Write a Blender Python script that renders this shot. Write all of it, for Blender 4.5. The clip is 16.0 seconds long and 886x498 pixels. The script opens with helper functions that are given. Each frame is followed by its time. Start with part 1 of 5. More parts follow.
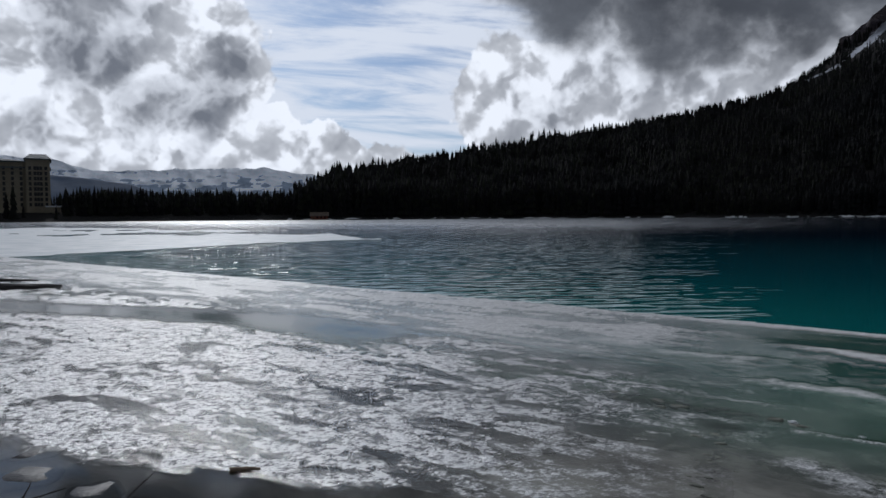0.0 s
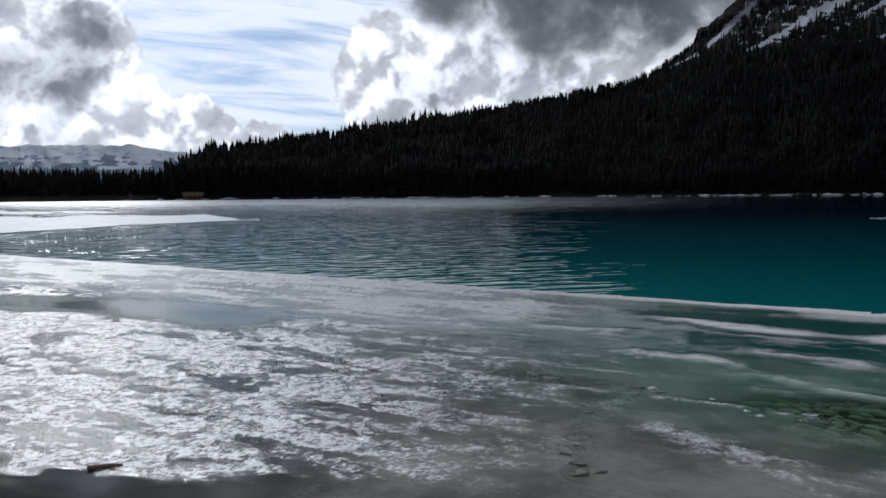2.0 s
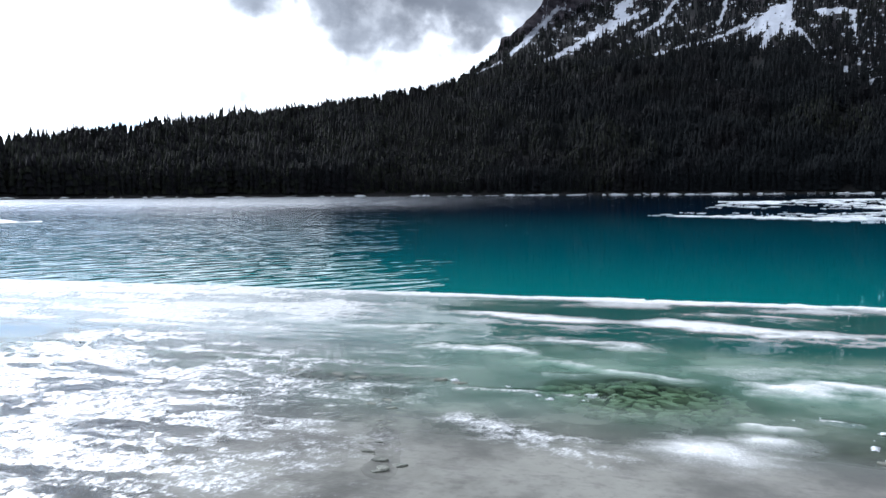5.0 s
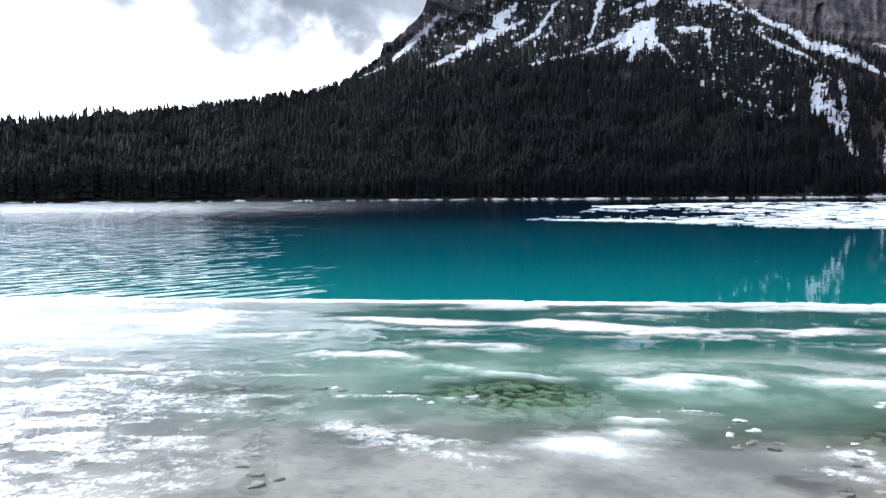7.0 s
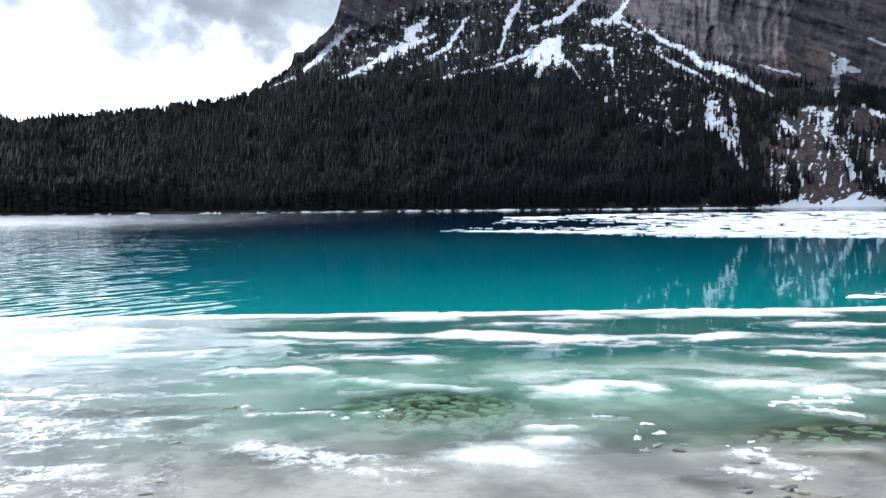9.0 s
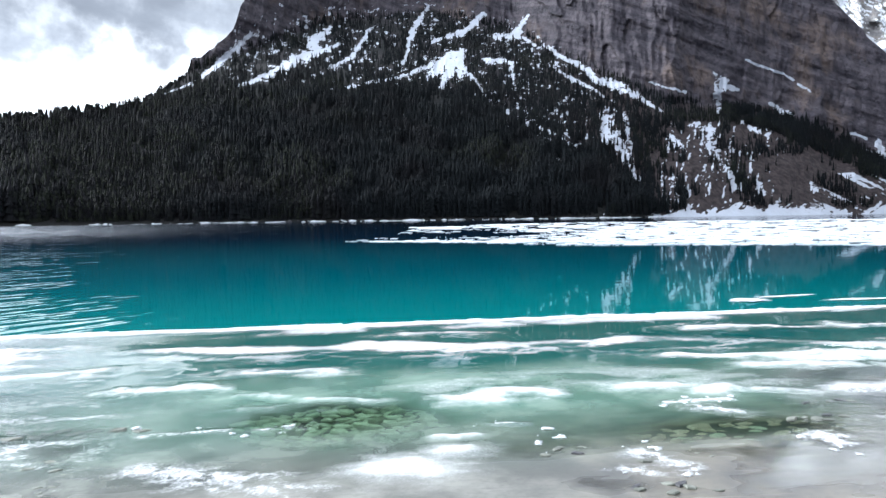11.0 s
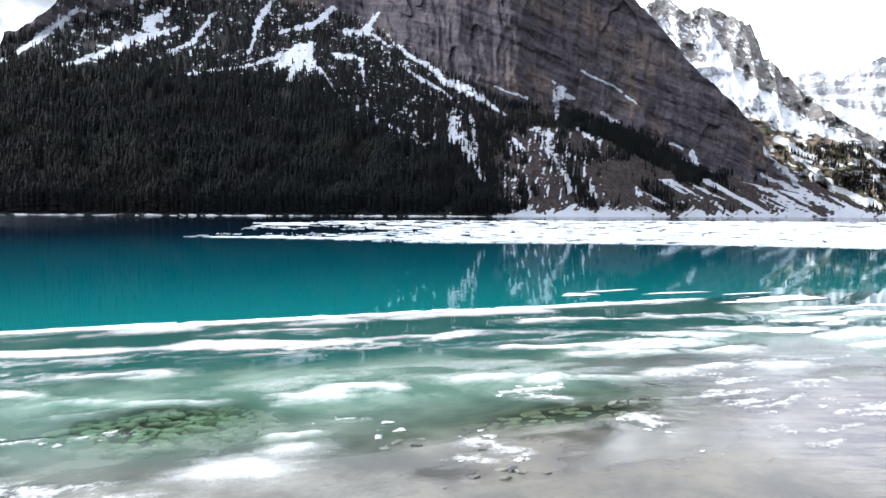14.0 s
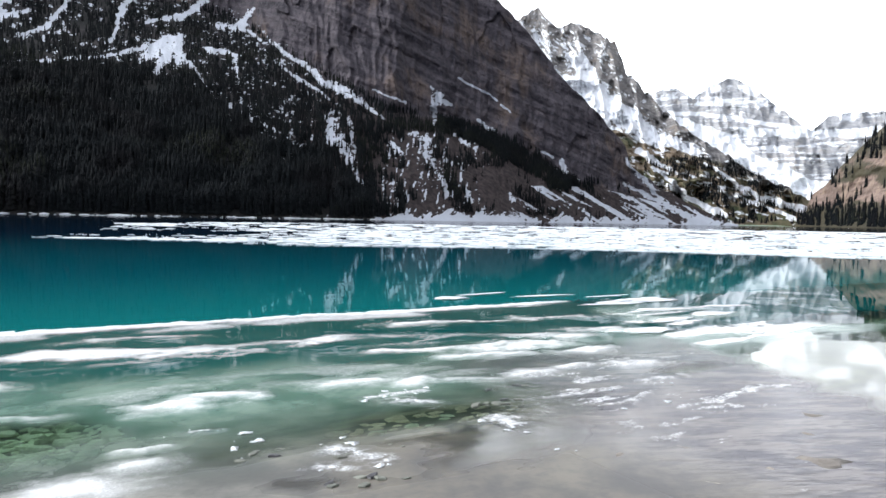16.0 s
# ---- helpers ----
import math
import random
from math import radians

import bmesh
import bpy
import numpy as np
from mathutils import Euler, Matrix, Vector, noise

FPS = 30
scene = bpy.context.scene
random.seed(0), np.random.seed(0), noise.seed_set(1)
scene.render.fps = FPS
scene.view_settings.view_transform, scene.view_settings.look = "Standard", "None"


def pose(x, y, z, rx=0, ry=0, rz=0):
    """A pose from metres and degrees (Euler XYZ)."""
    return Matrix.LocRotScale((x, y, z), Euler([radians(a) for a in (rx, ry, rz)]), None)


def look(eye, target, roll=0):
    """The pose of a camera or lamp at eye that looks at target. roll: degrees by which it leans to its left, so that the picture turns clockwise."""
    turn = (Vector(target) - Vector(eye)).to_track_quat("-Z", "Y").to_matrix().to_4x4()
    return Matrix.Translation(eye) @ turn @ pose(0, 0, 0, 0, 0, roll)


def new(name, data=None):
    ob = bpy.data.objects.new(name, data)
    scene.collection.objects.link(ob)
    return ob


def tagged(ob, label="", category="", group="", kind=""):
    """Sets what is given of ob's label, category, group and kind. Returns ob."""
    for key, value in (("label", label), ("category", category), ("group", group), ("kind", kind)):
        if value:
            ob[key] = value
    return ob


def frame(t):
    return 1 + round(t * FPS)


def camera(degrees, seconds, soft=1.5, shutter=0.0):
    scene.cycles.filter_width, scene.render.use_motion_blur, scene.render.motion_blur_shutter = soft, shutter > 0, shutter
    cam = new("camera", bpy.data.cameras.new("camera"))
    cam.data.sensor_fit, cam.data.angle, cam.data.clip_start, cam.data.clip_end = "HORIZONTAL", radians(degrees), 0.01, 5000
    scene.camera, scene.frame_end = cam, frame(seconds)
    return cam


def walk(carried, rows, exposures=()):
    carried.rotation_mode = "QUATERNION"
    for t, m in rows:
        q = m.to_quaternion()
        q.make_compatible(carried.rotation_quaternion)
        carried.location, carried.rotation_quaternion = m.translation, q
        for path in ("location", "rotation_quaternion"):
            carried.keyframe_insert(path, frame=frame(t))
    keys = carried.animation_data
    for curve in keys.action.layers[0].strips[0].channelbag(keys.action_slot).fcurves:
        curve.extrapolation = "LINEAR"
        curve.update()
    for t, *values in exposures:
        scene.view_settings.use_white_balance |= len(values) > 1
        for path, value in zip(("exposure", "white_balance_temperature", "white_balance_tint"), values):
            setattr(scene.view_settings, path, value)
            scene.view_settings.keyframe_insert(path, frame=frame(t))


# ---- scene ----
cam = camera(64.7, 16.0)

# seconds, eye (x, y, z), heading clockwise from +y, pitch, lean
PATH = [
    (0.0, -0.000, -0.000, 1.702, 0.00, -2.68, -0.35),
    (0.5, 0.010, 0.000, 1.706, 2.14, -2.83, -0.19),
    (1.0, 0.023, 0.025, 1.707, 5.38, -3.45, -0.19),
    (1.5, 0.035, 0.032, 1.704, 7.65, -3.77, -0.13),
    (2.0, 0.058, 0.035, 1.702, 9.57, -4.41, -0.45),
    (2.5, 0.081, 0.037, 1.699, 11.57, -4.56, -0.31),
    (3.0, 0.093, 0.037, 1.701, 13.28, -4.74, -0.63),
    (3.5, 0.121, 0.001, 1.700, 15.34, -4.20, -0.49),
    (4.0, 0.136, -0.021, 1.701, 17.44, -4.66, -0.43),
    (4.5, 0.143, -0.026, 1.700, 20.33, -4.24, -0.13),
    (5.0, 0.174, 0.018, 1.695, 24.54, -4.55, -0.38),
    (7.5, 0.238, 0.042, 1.688, 35.38, -4.08, -0.29),
    (8.0, 0.244, 0.055, 1.688, 36.96, -4.09, -0.27),
    (8.5, 0.247, 0.049, 1.689, 38.82, -3.75, -0.45),
    (9.0, 0.248, 0.048, 1.690, 41.03, -3.31, -0.56),
    (11.5, 0.291, 0.033, 1.687, 51.05, -2.47, -0.25),
    (12.0, 0.301, 0.024, 1.685, 53.51, -2.39, 0.25),
    (12.5, 0.311, 0.012, 1.686, 55.41, -2.43, -0.08),
    (13.0, 0.322, 0.002, 1.681, 57.90, -2.01, 0.27),
    (13.5, 0.325, -0.002, 1.674, 59.66, -2.23, 0.27),
    (14.0, 0.326, 0.006, 1.668, 61.11, -2.85, 0.29),
    (14.5, 0.366, -0.006, 1.664, 62.91, -3.01, 1.13),
    (15.0, 0.403, -0.041, 1.670, 66.18, -3.24, 0.71),
    (15.5, 0.398, -0.076, 1.676, 68.99, -3.07, 0.71),
    (16.0, 0.406, -0.077, 1.675, 71.10, -2.46, 1.09),
]
EXPOSURES = [(0.0, -2.38, 6050, 10), (1.5, -2.2, 6050, 10), (2.5, -1.7, 6000, 10), (3.0, -1.15, 5980, 10), (3.5, -0.92, 5950, 10), (5.0, -0.36, 5880, 9), (7.5, 0.22, 5980, 8), (9.0, 0.34, 5950, 7),
             (12.5, 0.38, 5950, 7), (14.5, 0.24, 6250, 9), (16.0, -0.12, 6300, 9)]
walk(cam, [(t, pose(x, y, z, 0, 0, -h) @ pose(0, 0, 0, 90 + p) @ pose(0, 0, 0, 0, 0, r)) for t, x, y, z, h, p, r in PATH], EXPOSURES)

# ---- numbers and noise ----
def vnoise(x, y, seed=0):
    """Smooth value noise of arrays, 0 to 1."""
    x, y = np.asarray(x, float), np.asarray(y, float)
    i, j = np.floor(x), np.floor(y)
    u, v = x - i, y - j
    u, v = u * u * (3 - 2 * u), v * v * (3 - 2 * v)

    def h(a, b):
        k = np.sin(a * 127.1 + b * 311.7 + seed * 74.7) * 43758.5453
        return k - np.floor(k)
    return (h(i, j) * (1 - u) + h(i + 1, j) * u) * (1 - v) + (h(i, j + 1) * (1 - u) + h(i + 1, j + 1) * u) * v


def fbm(x, y, octaves=5, seed=0, gain=0.5):
    total, amp, norm = 0.0, 1.0, 0.0
    for o in range(octaves):
        total = total + amp * vnoise(x * 2.03 ** o + 17.3 * o, y * 2.03 ** o - 9.1 * o, seed + o)
        norm += amp
        amp *= gain
    return total / norm


def ridged(x, y, octaves=4, seed=0):
    total, amp, norm = 0.0, 1.0, 0.0
    for o in range(octaves):
        total = total + amp * (1 - np.abs(2 * vnoise(x * 2.1 ** o, y * 2.1 ** o, seed + o) - 1))
        norm += amp
        amp *= 0.5
    return total / norm


def smooth(a, b, x):
    t = np.clip((x - a) / (b - a), 0, 1)
    return t * t * (3 - 2 * t)


def table(pairs, soft=0.0):
    """Values between given ones, with corners rounded over soft."""
    xs, ys = [p[0] for p in pairs], [p[1] for p in pairs]
    if soft:
        pad = np.arange(xs[0] - 4 * soft, xs[-1] + 4 * soft, soft / 8)
        k = np.exp(-0.5 * (np.arange(-24, 25) / 8) ** 2)
        full = np.interp(pad, xs, ys)
        ys = np.convolve(np.pad(full, 24, mode="edge"), k / k.sum(), "valid")
        xs = pad
    return lambda a: np.interp(a, xs, ys)


# ---- sky, sun ----
SUN_HEADING, SUN_HEIGHT = -19.0, 29.0
world = bpy.data.worlds.new("sky")
scene.world = world
world.use_nodes = True


def put(nt, socket, v):
    if isinstance(v, bpy.types.NodeSocket):
        nt.links.new(v, socket)
    elif v is not None:
        socket.default_value = v


def calc(nt, op, a, b=None, c=None, clamp=False):
    n = nt.nodes.new("ShaderNodeMath")
    n.operation, n.use_clamp = op, clamp
    for s, v in zip(n.inputs, (a, b, c)):
        put(nt, s, v)
    return n.outputs[0]


def vcalc(nt, op, a, b=None, out=0):
    n = nt.nodes.new("ShaderNodeVectorMath")
    n.operation = op
    put(nt, n.inputs[0], a)
    put(nt, n.inputs[1], b)
    return n.outputs[out]


def grain(nt, vec, scale, detail=4.0, rough=0.55, distort=0.0):
    n = nt.nodes.new("ShaderNodeTexNoise")
    put(nt, n.inputs["Vector"], vec)
    put(nt, n.inputs["Scale"], scale)
    n.inputs["Detail"].default_value, n.inputs["Roughness"].default_value = detail, rough
    n.inputs["Distortion"].default_value = distort
    return n.outputs["Fac"]


def span(nt, v, a, b, c=0.0, d=1.0, soft=True):
    n = nt.nodes.new("ShaderNodeMapRange")
    n.interpolation_type = "SMOOTHSTEP" if soft else "LINEAR"
    for s, val in zip(n.inputs, (v, a, b, c, d)):
        put(nt, s, val)
    return n.outputs[0]


def blend(nt, f, a, b, how="MIX"):
    n = nt.nodes.new("ShaderNodeMix")
    n.data_type, n.blend_type = "RGBA", how
    put(nt, n.inputs[0], f)
    for s, v in ((n.inputs[6], a), (n.inputs[7], b)):
        put(nt, s, (*v, 1.0) if isinstance(v, tuple) and len(v) == 3 else v)
    return n.outputs[2]


def stretch(nt, vec, sx, sy, sz, turn=0.0):
    """Scales of a pattern: sx along the heading turn (degrees from +x towards +y), sy across it."""
    if turn:
        r = nt.nodes.new("ShaderNodeMapping")
        put(nt, r.inputs["Vector"], vec)
        r.inputs["Rotation"].default_value = (0, 0, radians(-turn))
        vec = r.outputs[0]
    n = nt.nodes.new("ShaderNodeMapping")
    put(nt, n.inputs["Vector"], vec)
    n.inputs["Scale"].default_value = (sx, sy, sz)
    return n.outputs[0]


def toward(heading, height):
    a, e = radians(heading), radians(height)
    return (math.sin(a) * math.cos(e), math.cos(a) * math.cos(e), math.sin(e))


def build_sky():
    nt = world.node_tree
    nt.nodes.clear()
    sky = nt.nodes.new("ShaderNodeTexSky")
    sky.sky_type, sky.sun_disc = "NISHITA", False
    sky.sun_elevation, sky.sun_rotation = radians(SUN_HEIGHT), radians(SUN_HEADING)
    sky.air_density, sky.dust_density = 1.0, 0.6
    way = nt.nodes.new("ShaderNodeTexCoord").outputs["Generated"]
    sep = nt.nodes.new("ShaderNodeSeparateXYZ")
    put(nt, sep.inputs[0], way)
    comb = nt.nodes.new("ShaderNodeCombineXYZ")
    for c in comb.inputs:
        put(nt, c, calc(nt, "ADD", calc(nt, "MAXIMUM", sep.outputs[2], 0.0), 0.22))
    flat = vcalc(nt, "DIVIDE", way, comb.outputs[0])

    def colour_noise(scale, detail):
        n = nt.nodes.new("ShaderNodeTexNoise")
        put(nt, n.inputs["Vector"], way)
        n.inputs["Scale"].default_value, n.inputs["Detail"].default_value = scale, detail
        return vcalc(nt, "SUBTRACT", n.outputs["Color"], (0.5, 0.5, 0.5))
    # billowed directions, so that cloud outlines curl
    curl = vcalc(nt, "ADD", way, vcalc(nt, "MULTIPLY", colour_noise(9.0, 7.0), (0.17, 0.17, 0.13)))
    curl = vcalc(nt, "ADD", curl, vcalc(nt, "MULTIPLY", colour_noise(34.0, 5.0), (0.035, 0.035, 0.03)))
    curl = vcalc(nt, "NORMALIZE", curl)

    mild = vcalc(nt, "NORMALIZE", vcalc(nt, "ADD", way, vcalc(nt, "MULTIPLY", colour_noise(7.0, 5.0), (0.15, 0.15, 0.11))))

    def masses(rows, where=curl):
        best = None
        for heading, height, reach, weight in rows:
            dot = vcalc(nt, "DOT_PRODUCT", where, toward(heading, height), 1)
            m = span(nt, dot, math.cos(radians(reach * 1.3)), math.cos(radians(reach * 0.3)), 0.0, weight)
            best = m if best is None else calc(nt, "MAXIMUM", best, m)
        return best
    def billow(vec, scale):
        n = nt.nodes.new("ShaderNodeTexVoronoi")
        n.feature = "SMOOTH_F1"
        put(nt, n.inputs["Vector"], vec)
        n.inputs["Scale"].default_value, n.inputs["Detail"].default_value, n.inputs["Roughness"].default_value = scale, 3.0, 0.55
        n.inputs["Smoothness"].default_value = 0.55
        return n.outputs["Distance"]
    loose = vcalc(nt, "ADD", way, vcalc(nt, "MULTIPLY", colour_noise(16.0, 6.0), (0.05, 0.05, 0.04)))
    puff = grain(nt, way, 11.0, 8.0, 0.58)
    heap = billow(loose, 15.0)
    raised = billow(vcalc(nt, "ADD", loose, (-0.010, 0.0, 0.018)), 15.0)
    broad = grain(nt, flat, 1.15, 8.0, 0.56, 0.25)
    # cumulus in view: heading, height, reach, weight
    cumulus = masses([(-30, 8.5, 7, 1.0), (-20, 11, 6, 1.0), (-24, 15, 6, 1.0), (-26, 4, 6, 1.0), (-19, 4.5, 4.6, 1.0), (-14, 5.0, 4.0, 1.0), (-9.5, 4.2, 3.4, 1.0),
                      (-5, 3.4, 2.8, 0.95), (7, 8.5, 6, 1.0), (14, 9.5, 7, 1.0), (21, 11, 7, 1.0), (27, 13, 6, 1.0)])
    # The first five sheet masses lie unseen above the view, added to dim reflections.
    sheet = masses([(-30, 24, 6, 1.0), (-22, 25, 6, 1.0), (-13, 25, 6, 1.0), (-4, 25, 6, 0.9), (-17, 33, 12, 0.8), (11, 18.5, 6, 1.0), (20, 18.5, 8, 1.0), (26, 18, 7, 1.0), (33, 17.5, 6, 0.9), (14, 27, 13, 1.0)])
    away = span(nt, vcalc(nt, "DOT_PRODUCT", way, toward(-2, 8), 1), 0.86, 0.80)
    rest = calc(nt, "MULTIPLY", away, span(nt, broad, 0.34, 0.52))
    cover = calc(nt, "MAXIMUM", span(nt, calc(nt, "MULTIPLY_ADD", heap, -0.45, cumulus), -0.02, 0.16), rest)
    dim = span(nt, calc(nt, "MULTIPLY_ADD", calc(nt, "SUBTRACT", broad, 0.5), 0.9, sheet), 0.06, 0.92)
    streaks = grain(nt, stretch(nt, flat, 0.8, 2.2, 1, 15), 1.9, 7.0, 0.62, 0.4)
    veil = calc(nt, "MULTIPLY", span(nt, streaks, 0.32, 0.56, 0.16, 1.0), 0.97)
    # shaded cores: heading, height, reach, weight
    core = masses([(-25.5, 13.5, 5.0, 1.0), (-17.5, 10.6, 3.6, 1.0), (-19.0, 8.8, 3.6, 0.95), (-23, 8.0, 3.6, 0.85), (-29, 5.5, 4.5, 0.75), (-24.5, 4.6, 2.6, 0.6), (-14.5, 4.6, 2.0, 0.6), (-19.0, 4.4, 2.6, 0.65), (7.5, 8.0, 4, 0.62), (13, 9.5, 4, 0.55), (19, 12, 5, 0.65), (25, 12, 4, 0.45)], mild)
    relief = calc(nt, "MULTIPLY", calc(nt, "SUBTRACT", heap, raised), 0.9)
    fluff = calc(nt, "MULTIPLY", calc(nt, "SUBTRACT", puff, 0.5), 0.35)
    hollow = span(nt, calc(nt, "ADD", calc(nt, "MULTIPLY_ADD", heap, -0.35, core), calc(nt, "MULTIPLY_ADD", puff, 0.5, -0.25)), 0.05, 0.85)
    shade = calc(nt, "ADD", calc(nt, "MULTIPLY_ADD", hollow, 0.80, 0.04), calc(nt, "ADD", relief, fluff), clamp=True)
    shade = calc(nt, "MAXIMUM", shade, calc(nt, "MULTIPLY", away, span(nt, broad, 0.42, 0.62, 0.25, 0.95)))
    side = span(nt, vcalc(nt, "DOT_PRODUCT", way, toward(92, 18), 1), 0.66, 0.90)
    open_side = calc(nt, "MULTIPLY", side, span(nt, sep.outputs[2], 0.44, 0.26, 0.10, 1.0))
    shade = calc(nt, "MULTIPLY", shade, calc(nt, "SUBTRACT", 1.0, side))
    lit = span(nt, vcalc(nt, "DOT_PRODUCT", way, toward(SUN_HEADING, SUN_HEIGHT), 1), -0.1, 0.97, 0.14, 1.0)
    lit = calc(nt, "MULTIPLY_ADD", open_side, 0.75, lit)
    bright = vcalc(nt, "SCALE", (4.1, 4.17, 4.35))
    put(nt, bright.node.inputs["Scale"], calc(nt, "MULTIPLY", lit, span(nt, calc(nt, "MULTIPLY_ADD", calc(nt, "SUBTRACT", heap, raised), -0.9, puff), 0.30, 0.66, 0.68, 1.14)))
    thin_white = vcalc(nt, "SCALE", (4.1, 4.17, 4.35))
    put(nt, thin_white.node.inputs["Scale"], lit)
    grey = vcalc(nt, "SCALE", (0.88, 0.94, 1.08))
    put(nt, grey.node.inputs["Scale"], calc(nt, "MULTIPLY_ADD", lit, 0.75, 0.25))
    white = blend(nt, shade, bright, grey)
    clear = vcalc(nt, "MULTIPLY", sky.outputs[0], (0.14, 0.19, 0.265))
    both = blend(nt, veil, clear, vcalc(nt, "MULTIPLY", thin_white, (0.90, 0.92, 0.95)))
    both = blend(nt, cover, both, white)
    both = blend(nt, calc(nt, "MULTIPLY", dim, span(nt, puff, 0.3, 0.6, 0.86, 1.0)), both, blend(nt, span(nt, broad, 0.35, 0.65), (0.56, 0.60, 0.68), (0.30, 0.325, 0.38)))
    bg = nt.nodes.new("ShaderNodeBackground")
    put(nt, bg.inputs[0], both)
    bg.inputs[1].default_value = 1.0
    nt.links.new(bg.outputs[0], nt.nodes.new("ShaderNodeOutputWorld").inputs[0])


build_sky()
sun_data = bpy.data.lights.new("sun", "SUN")
sun_data.energy, sun_data.angle, sun_data.color = 3.2, radians(10.0), (1.0, 0.98, 0.94)
sun = new("sun", sun_data)
sun.matrix_world = look(Vector(toward(SUN_HEADING, SUN_HEIGHT)) * 100, (0, 0, 0))


# ---- materials ----
def material(name):
    m = bpy.data.materials.new(name)
    m.use_nodes = True
    nt = m.node_tree
    nt.nodes.clear()
    out = nt.nodes.new("ShaderNodeOutputMaterial")
    place = nt.nodes.new("ShaderNodeNewGeometry").outputs["Position"]
    return m, nt, out.inputs["Surface"], place


def bump(nt, height, strength, distance):
    n = nt.nodes.new("ShaderNodeBump")
    put(nt, n.inputs["Strength"], strength)
    put(nt, n.inputs["Distance"], distance)
    put(nt, n.inputs["Height"], height)
    return n.outputs[0]


def surface(nt, colour, rough, normal=None, metal=0.0, spec=0.5):
    n = nt.nodes.new("ShaderNodeBsdfPrincipled")
    put(nt, n.inputs["Base Color"], (*colour, 1.0) if isinstance(colour, tuple) else colour)
    put(nt, n.inputs["Roughness"], rough)
    put(nt, n.inputs["Metallic"], metal)
    put(nt, n.inputs["Specular IOR Level"], spec)
    put(nt, n.inputs["Normal"], normal)
    return n.outputs[0]


def join(nt, f, a, b):
    n = nt.nodes.new("ShaderNodeMixShader")
    put(nt, n.inputs[0], f)
    nt.links.new(a, n.inputs[1])
    nt.links.new(b, n.inputs[2])
    return n.outputs[0]


def zone(nt, name):
    n = nt.nodes.new("ShaderNodeAttribute")
    n.attribute_name = name
    s = nt.nodes.new("ShaderNodeSeparateColor")
    put(nt, s.inputs[0], n.outputs["Color"])
    return s.outputs[0], s.outputs[1], s.outputs[2], n.outputs["Alpha"]


def plain(name, dark, light, scale=4.0, rough=0.8, depth=0.02, spec=0.4):
    """A surface mottled at two scales."""
    m, nt, out, place = material(name)
    a, b = grain(nt, place, scale, 6.0), grain(nt, place, scale * 9, 4.0)
    f = span(nt, calc(nt, "ADD", calc(nt, "MULTIPLY", a, 0.6), calc(nt, "MULTIPLY", b, 0.4)), 0.32, 0.68)
    put(nt, out, surface(nt, blend(nt, f, dark, light), rough, bump(nt, b, 0.5, depth), spec=spec))
    return m


def mountain_material(name, floor_a, floor_b, rock_a, rock_b, scree_a, scree_b, ochre=(0.30, 0.22, 0.15), white=(0.82, 0.84, 0.88)):
    """Forest floor, cliff, scree and snow, shared out by the zones."""
    m, nt, out, place = material(name)
    snow, cliff, scree, _ = zone(nt, "zones")
    fine, mid = grain(nt, place, 0.22, 6.0, 0.6), grain(nt, place, 0.035, 5.0)
    layer = nt.nodes.new("ShaderNodeCombineXYZ")
    put(nt, layer.inputs[0], calc(nt, "MULTIPLY", vcalc(nt, "DOT_PRODUCT", place, (0.006, -0.012, 0.0), 1), 1.0))
    put(nt, layer.inputs[2], vcalc(nt, "DOT_PRODUCT", place, (0.02, -0.042, 0.11), 1))
    bed = grain(nt, layer.outputs[0], 1.0, 6.0, 0.62)
    ribs = grain(nt, stretch(nt, place, 0.05, 0.05, 0.008), 1.0, 5.0, 0.6)
    ground = blend(nt, span(nt, mid, 0.35, 0.65), floor_a, floor_b)
    rock = blend(nt, span(nt, calc(nt, "ADD", calc(nt, "MULTIPLY", bed, 0.6), calc(nt, "MULTIPLY", grain(nt, place, 0.05, 6.0, 0.65), 0.4)), 0.38, 0.62), rock_a, rock_b)
    rock = blend(nt, span(nt, calc(nt, "ADD", calc(nt, "MULTIPLY", grain(nt, place, 0.012, 5.0, 0.6), 0.6), calc(nt, "MULTIPLY", ribs, 0.4)), 0.50, 0.64, 0.0, 0.6), rock, ochre)
    joints = grain(nt, stretch(nt, place, 0.25, 0.25, 0.06), 1.0, 6.0, 0.65)
    rock = blend(nt, span(nt, joints, 0.52, 0.62, 0.0, 0.5), rock, tuple(0.45 * v for v in rock_a))
    rock = blend(nt, span(nt, fine, 0.46, 0.7, 0.0, 0.4), rock, rock_b)
    rubble = blend(nt, span(nt, fine, 0.35, 0.65), scree_a, scree_b)
    c = blend(nt, scree, ground, rubble)
    c = blend(nt, cliff, c, rock)
    edge = calc(nt, "ADD", snow, calc(nt, "ADD", calc(nt, "MULTIPLY", calc(nt, "SUBTRACT", fine, 0.5), 0.7), calc(nt, "MULTIPLY", calc(nt, "SUBTRACT", grain(nt, place, 0.8, 3.0), 0.5), 0.6)))
    s = calc(nt, "MULTIPLY", span(nt, edge, 0.42, 0.58), span(nt, snow, 0.02, 0.12))
    c = blend(nt, s, c, blend(nt, span(nt, mid, 0.35, 0.65), tuple(0.88 * v for v in white), white))
    h = calc(nt, "ADD", calc(nt, "MULTIPLY_ADD", bed, 1.0, fine), calc(nt, "MULTIPLY", ribs, 0.8))
    put(nt, out, surface(nt, c, 0.85, bump(nt, h, 0.7, calc(nt, "MULTIPLY_ADD", cliff, 6.0, 1.2)), spec=0.25))
    return m


